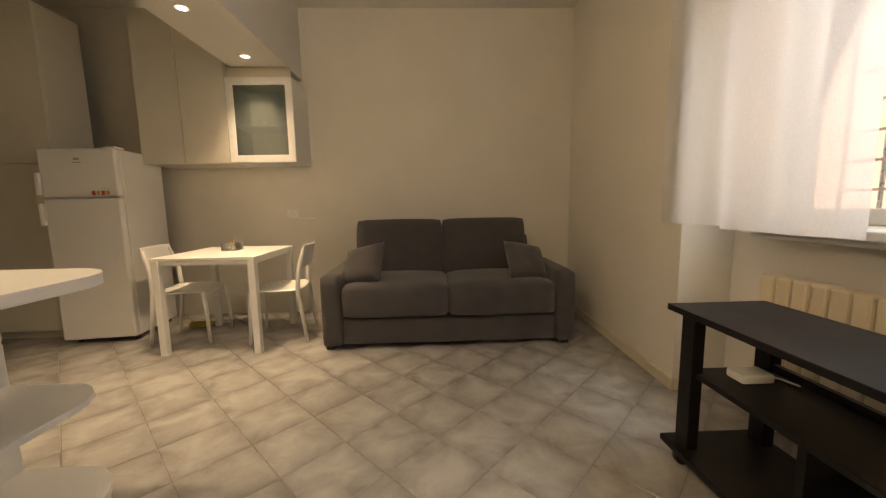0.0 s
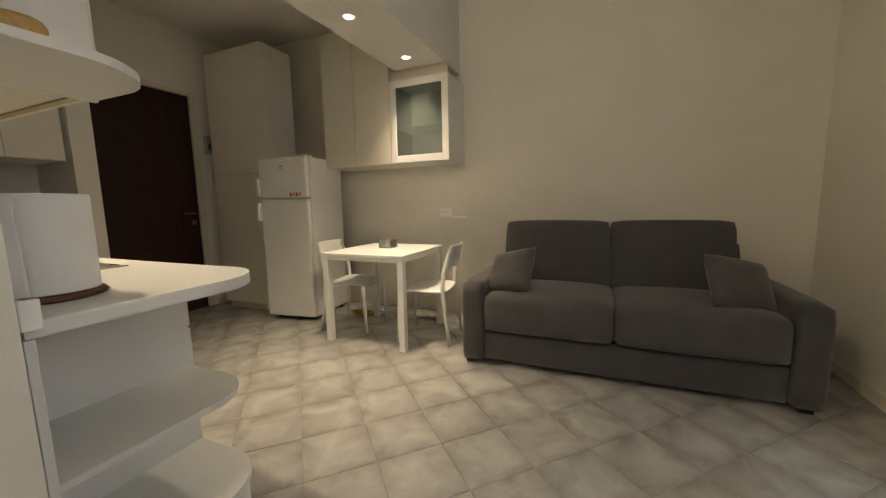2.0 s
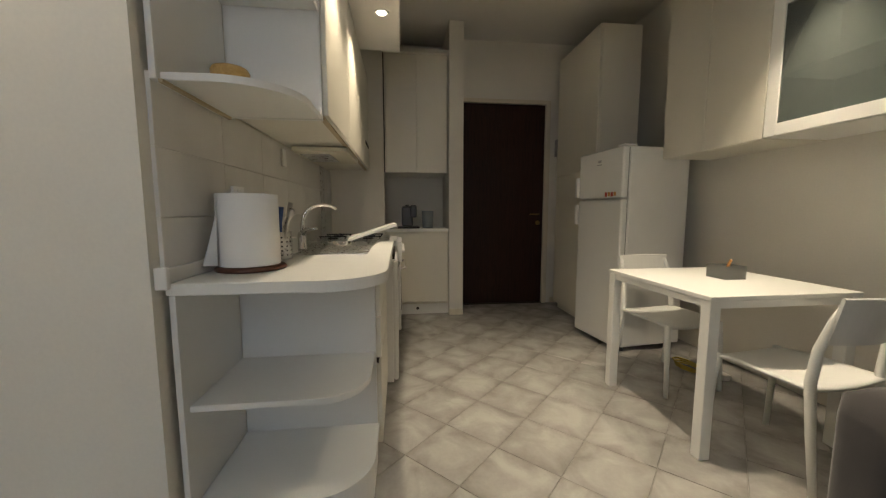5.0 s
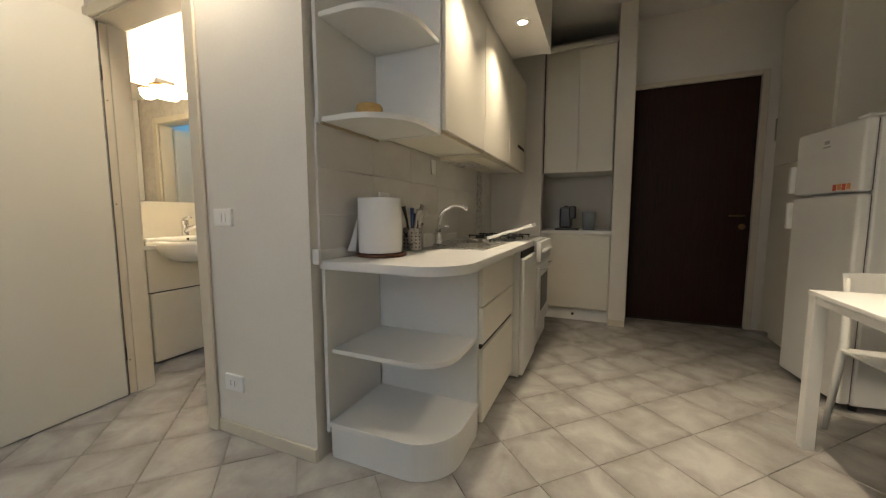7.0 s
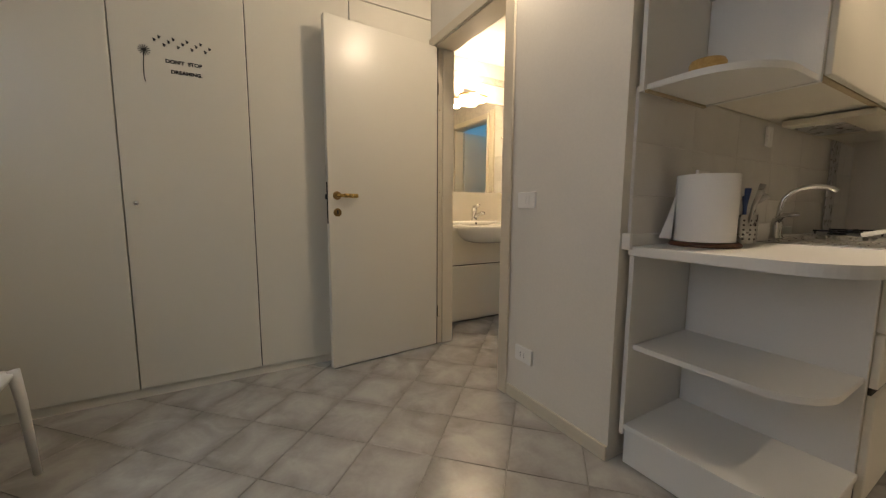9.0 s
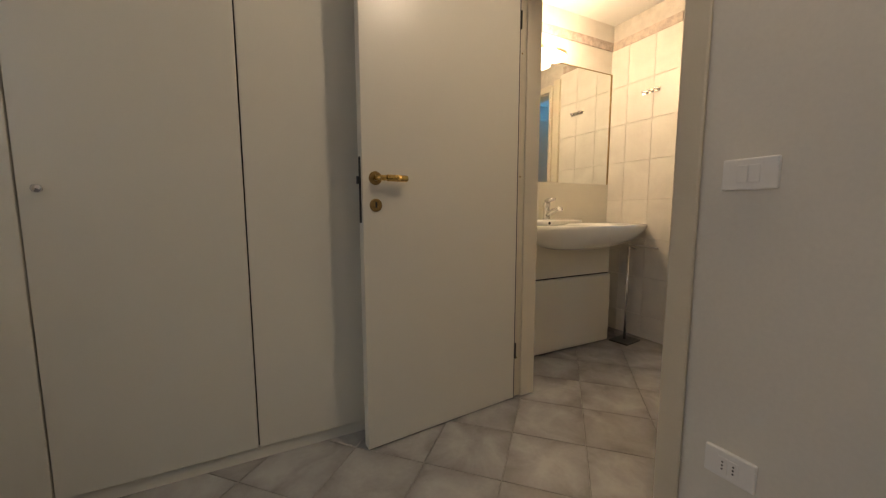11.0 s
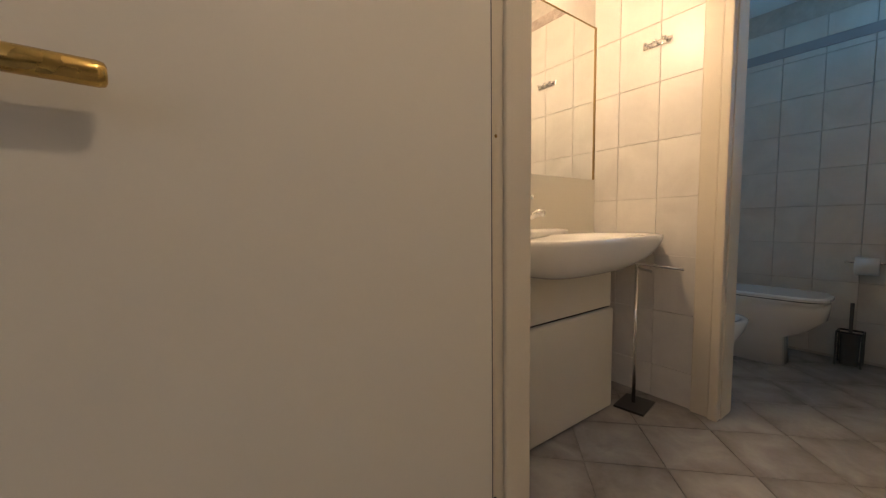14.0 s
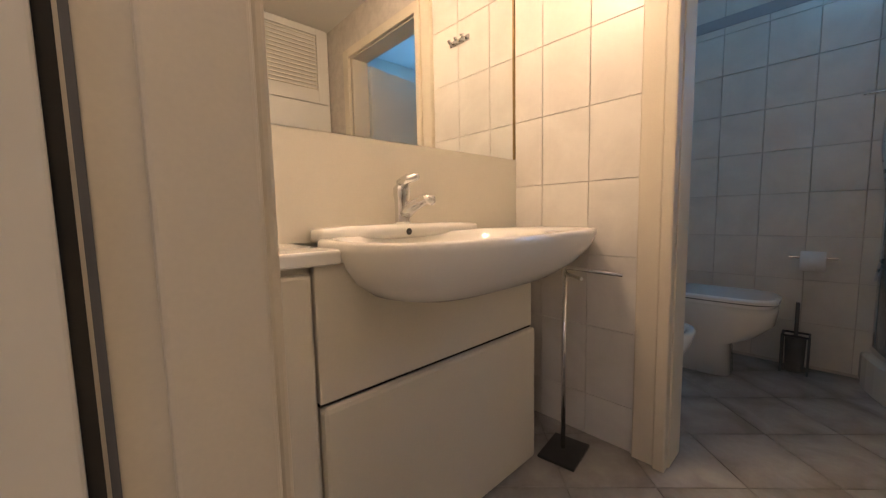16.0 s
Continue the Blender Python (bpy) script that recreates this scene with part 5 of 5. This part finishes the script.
part("bin", lathe([(0, 0.002), (0.075, 0.002), (0.09, 0.27), (0.086, 0.27), (0.072, 0.008), (0, 0.008)], 24, (-2.23, -1.36, 0)), PLASTIC, bn, smooth=True)

# louvred cupboard opposite the mirror
lv = thing("louvre_cupboard", (-1.5, 0.4, 1.0), "white cupboard with a louvred panel facing the mirror", "cupboard")
part("body", box(-2.42, -1.12, 0.36, 0.498, 0.02, 2.415), WHITE, lv)
part("lower_door", box(-2.40, -1.14, 0.34, 0.3595, 0.03, 1.83, 0.003), WHITE, lv)
for x0, x1, z0, z1 in ((-2.40, -2.32, 1.84, 2.41), (-1.21, -1.14, 1.84, 2.41), (-2.32, -1.21, 1.84, 1.94), (-2.32, -1.21, 2.36, 2.41)):
    part("frame_bar", box(x0, x1, 0.34, 0.3595, z0, z1, 0.002), WHITE, lv)
for k in range(14):
    part("slat", moved(box(-2.319, -1.211, -0.014, 0.014, -0.0025, 0.0025), pose(0, 0.352, 1.955 + k * 0.03, 35)), WARMWHITE, lv)

# ---- shower room ----
def toilet_shape(cx, y_back, y_front, w, top, taper):
    yc, ry = (y_back + y_front) / 2, (y_front - y_back) / 2
    return loft([oval(cx, yc - 0.08, w * 0.62, ry - 0.10, 0.001, 32, 4), oval(cx, yc - 0.08, w * 0.60, ry - 0.11, 0.18, 32, 4), oval(cx, yc - 0.03, w * 0.75, ry - 0.05, 0.24, 32, 3.2), oval(cx, yc, w * 0.96, ry - 0.01, top - 0.10, 32, 3), oval(cx, yc, w, ry, top - 0.03, 32, 3), oval(cx, yc, w, ry, top, 32, 3)])


wc = thing("toilet", (-3.56, -0.9, 0), "white ceramic toilet with its lid closed", "toilet")
part("bowl", toilet_shape(-3.56, WCY, -0.61, 0.18, 0.415, 0), CERAMIC, wc, smooth=True)
part("seat", loft([oval(-3.56, -0.89, 0.19, 0.27, 0.420, 32, 4), oval(-3.56, -0.89, 0.185, 0.285, 0.435, 32, 4)]), CERAMIC, wc)
# Dark layer paints the line of shade under the lid.
part("seat_gap_shade", loft([oval(-3.56, -0.89, 0.175, 0.275, 0.4351, 32, 4), oval(-3.56, -0.89, 0.175, 0.275, 0.441, 32, 4)]), DARKGAP, wc)
part("lid", loft([oval(-3.56, -0.89, 0.187, 0.287, 0.4412, 32, 4), oval(-3.56, -0.89, 0.187, 0.287, 0.455, 32, 4), oval(-3.56, -0.89, 0.17, 0.27, 0.465, 32, 4)]), CERAMIC, wc, "white plastic lid")
bdt = thing("bidet", (-2.9, -0.95, 0), "white ceramic bidet beside the toilet", "bidet")
yc_ = -1.03
b_rings = [oval(-2.92, yc_ - 0.03, 0.10, 0.13, 0.001, 32, 3), oval(-2.92, yc_ - 0.03, 0.10, 0.12, 0.16, 32, 3), oval(-2.92, yc_, 0.155, 0.17, 0.31, 32, 2.6), oval(-2.92, yc_, 0.165, 0.185, 0.372, 32, 2.6), oval(-2.92, yc_, 0.155, 0.175, 0.38, 32, 2.6), oval(-2.92, yc_ + 0.02, 0.12, 0.13, 0.376, 32, 2.4), oval(-2.92, yc_ + 0.02, 0.09, 0.10, 0.32, 32, 2.4), oval(-2.92, yc_ + 0.02, 0.02, 0.02, 0.29, 32, 2)]
part("bowl", loft(b_rings), CERAMIC, bdt, smooth=True)
part("tap", tube([(-2.92, -1.15, 0.39), (-2.92, -1.15, 0.46), (-2.92, -1.10, 0.47), (-2.92, -1.06, 0.455)], 0.012, 10), CHROME, bdt, smooth=True)
tr_ = thing("toilet_roll", (WCX, -0.5, 0.63), "white toilet roll on a chrome wall holder", "toilet roll")
part("holder", tube([(WCX + 0.008, -0.41, 0.655), (WCX + 0.075, -0.41, 0.655), (WCX + 0.075, -0.60, 0.655), (WCX + 0.008, -0.60, 0.655)], 0.006, 8), CHROME, tr_)
part("roll", moved(lathe([(0.02, -0.05), (0.055, -0.05), (0.055, 0.05), (0.02, 0.05)], 26), pose(WCX + 0.075, -0.505, 0.635, 90)), PAPER, tr_, smooth=True)
tbz = thing("toilet_brush", (-3.82, -0.555, 0), "dark toilet brush in a square wire stand", "toilet brush")
for x, y in ((-3.87, -0.605), (-3.87, -0.495), (-3.77, -0.605), (-3.77, -0.495)):
    part("post", tube([(x, y, 0.001), (x, y, 0.22)], 0.005, 8), RUBBER, tbz)
fr_ = tube([(-3.87, -0.605, 0.215), (-3.87, -0.495, 0.215), (-3.77, -0.495, 0.215), (-3.77, -0.605, 0.215), (-3.87, -0.605, 0.215)], 0.006, 8)
part("frame", fr_, BLACK, tbz)
part("cup", lathe([(0, 0.004), (0.04, 0.004), (0.045, 0.20), (0.042, 0.20), (0.036, 0.01), (0, 0.01)], 18, (-3.82, -0.550, 0)), RUBBER, tbz)
part("handle", tube([(-3.82, -0.550, 0.02), (-3.82, -0.550, 0.40)], 0.009, 10), RUBBER, tbz)
shw = thing("shower_cabin", (-3.5, 0.2, 0), "corner shower cabin with curved misted glass", "shower")
R_ = 0.80
cxs, cys = WCX + 0.004, 0.495
outl = [(cxs, cys)] + [(cxs + R_ * math.cos(radians(a)), cys - 0.0 + R_ * math.sin(radians(a))) for a in range(-90, 1, 6)]
part("tray", prism(outl, 0.001, 0.16, 0.02), CERAMIC, shw, "white shower tray")
gls = bmesh.new()
arcp = [(cxs + (R_ - 0.05) * math.cos(radians(a)), cys + (R_ - 0.05) * math.sin(radians(a))) for a in range(-90, 1, 5)]
lo_ = [gls.verts.new((x, y, 0.20)) for x, y in arcp]
hi_ = [gls.verts.new((x, y, 1.93)) for x, y in arcp]
for k in range(len(arcp) - 1):
    gls.faces.new((lo_[k], lo_[k + 1], hi_[k + 1], hi_[k]))
rt = bmesh.ops.extrude_face_region(gls, geom=gls.faces[:])
for g in rt["geom"]:
    if isinstance(g, bmesh.types.BMVert):
        d_ = Vector((g.co.x - cxs, g.co.y - cys, 0)).normalized()
        g.co += d_ * 0.005
part("glass", gls, SHOWERGLASS, shw, smooth=True)
for z in (0.18, 1.94):
    part("rail", tube([(x, y, z) for x, y in arcp], 0.018, 8), CHROME, shw)
for k in (0, 6, 12, len(arcp) - 1):
    part("upright", tube([(*arcp[k], 0.17), (*arcp[k], 1.95)], 0.014, 8), CHROME, shw)
sr = thing("shower_rail", (WCX, -0.3, 1.5), "chrome wall rail with a hanging shower hose", "shower rail")
part("bar", tube([(WCX + 0.008, -0.25, 1.49), (WCX + 0.05, -0.25, 1.5), (WCX + 0.05, -0.37, 1.5)], 0.008, 8), CHROME, sr)
part("hose", tube([(WCX + 0.05, -0.27 - 0.02 * math.sin(k * 0.35), 1.5 - k * 0.05) for k in range(20)], 0.006, 8), STEEL, sr)
wn2 = thing("window_2", (WCX - 0.1, 0.2, 1.4), "small high window in the shower room", "window", kind="structure")
part("pane", box(WCX - 0.09, WCX - 0.085, -0.02, 0.42, 1.4, 2.12), GLASS, wn2).visible_shadow = False

# ---- tiles ----
def tile_mesh(name, w, h, t, material, bev=0.0015):
    """One glazed tile, lying flat, top at zero."""
    me = bpy.data.meshes.new(name)
    a, b = w / 2, h / 2
    v = [(-a, -b, -t), (a, -b, -t), (a, b, -t), (-a, b, -t), (-a, -b, -bev), (a, -b, -bev), (a, b, -bev), (-a, b, -bev), (-a + bev, -b + bev, 0), (a - bev, -b + bev, 0), (a - bev, b - bev, 0), (-a + bev, b - bev, 0)]
    f = [(8, 9, 10, 11)] + [(i, (i + 1) % 4, 4 + (i + 1) % 4, 4 + i) for i in range(4)] + [(4 + i, 4 + (i + 1) % 4, 8 + (i + 1) % 4, 8 + i) for i in range(4)]
    me.from_pydata(v, [], f)
    uv = me.uv_layers.new(name="UVMap")
    for lp in me.loops:
        x, y, _ = v[lp.vertex_index]
        uv.data[lp.index].uv = (x / w + 0.5, y / h + 0.5)
    me.materials.append(material)
    return me


P_ = 0.302
ftile = tile_mesh("floor_tile", P_ - 0.003, P_ - 0.003, 0.006, FLOORTILE)
spare = []
for i in range(-30, 31):
    for j in range(-30, 31):
        x = -1.225 + (i + 0.5 - (j + 0.5)) * P_ * math.sqrt(0.5)
        y = 1.975 + (i + 0.5 + j + 0.5) * P_ * math.sqrt(0.5)
        m = 0.17
        room = -4.0 - m < x < 1.72 + m and -0.95 - m < y < 3.69 + m and not (x < -1.115 + 0.0 and y < 0.5)
        baths = -3.93 - m < x < -1.0 and -1.478 - m < y < 0.55
        if not (room or baths):
            continue
        near = (x > -2.9 and y < 3.5 and room) or (baths and x > -3.2 and y < 0.0)
        mt = pose(x, y, 0, 0, 0, 45 + 90 * ((i * 7 + j * 3) % 4))
        if near:
            ob = bpy.data.objects.new("tile", ftile)
            scene.collection.objects.link(ob)
            ob.parent, ob.matrix_parent_inverse = floor, floor.matrix_world.inverted()
            ob.matrix_basis = mt
        else:
            spare.append(mt)


def joined(name, me, poses, parent, label):
    bm = bmesh.new()
    for m in poses:
        n0 = len(bm.verts)
        bm.from_mesh(me)
        bm.verts.ensure_lookup_table()
        for v in bm.verts[n0:]:
            v.co = m @ v.co
    out = bpy.data.meshes.new(name)
    bm.to_mesh(out)
    bm.free()
    out.materials.append(me.materials[0])
    ob = new(name, out)
    ob.parent = parent
    return tagged(ob, label, kind="stuff")


joined("tiles", ftile, spare, floor, "further mottled grey floor tiles")


def wall_tiles(parent, me, poses):
    for m in poses:
        ob = bpy.data.objects.new("tile", me)
        scene.collection.objects.link(ob)
        ob.parent = parent
        ob.matrix_basis = m


btile = tile_mesh("bath_tile", 0.2082, 0.2912, 0.009, WALLTILE)
up = []
for r_ in range(8):
    for c_ in range(3):
        y = -1.115 + 0.105 - c_ * 0.21
        z = 0.175 - 0.293 / 2 + r_ * 0.293
        if z + 0.145 < 2.3:
            up.append(Matrix.Translation((BX1 + 0.008, y, z)) @ Matrix(((0, 0, 1, 0), (1, 0, 0, 0), (0, 1, 0, 0), (0, 0, 0, 1))))
wall_tiles(wall_hooks, btile, up)
wtile = tile_mesh("shower_tile", 0.209, 0.247, 0.009, WALLTILE)
up = []
for r_ in range(9):
    for c_ in range(8):
        y = -0.54 - 0.106 - 0.212 * 2 + c_ * 0.212
        z = 0.025 + 0.125 + r_ * 0.25 - 0.007
        if y > -0.12 and z > 1.2:
            continue
        up.append(Matrix.Translation((WCX + 0.008, y, z)) @ Matrix(((0, 0, 1, 0), (1, 0, 0, 0), (0, 1, 0, 0), (0, 0, 0, 1))))
wall_tiles(wall_wc, wtile, up)
fz = thing("tile_frieze", (BX1, -1.2, 2.28), "patterned brownish border tiles below the ceiling", "frieze", kind="structure")
part("border", box(BX1 + 0.0005, BX1 + 0.0095, BY0 + 0.01, -0.94, 2.225, 2.29, 0.002), FRIEZE, fz)
part("border", box(BX1 + 0.01, -1.12, BY0 + 0.0005, BY0 + 0.0095, 2.225, 2.29, 0.002), FRIEZE, fz)
part("border", box(WCX + 0.0085, WCX + 0.014, WCY, -0.05, 2.06, 2.125, 0.002), GREYTXT, fz, "dark grey border strip")
stile_ = tile_mesh("splash_tile", 0.399, 0.199, 0.012, SPLASHTILE)
kw = bpy.data.objects["wall_kitchen"]
up = []
for r_ in range(3):
    for c_ in range(7):
        up.append(Matrix.Translation((-1.22 - c_ * 0.4, KY - 0.003, 0.975 + r_ * 0.2)) @ Matrix(((-1, 0, 0, 0), (0, 0, 1, 0), (0, 1, 0, 0), (0, 0, 0, 1))))
wall_tiles(kw, stile_, up)
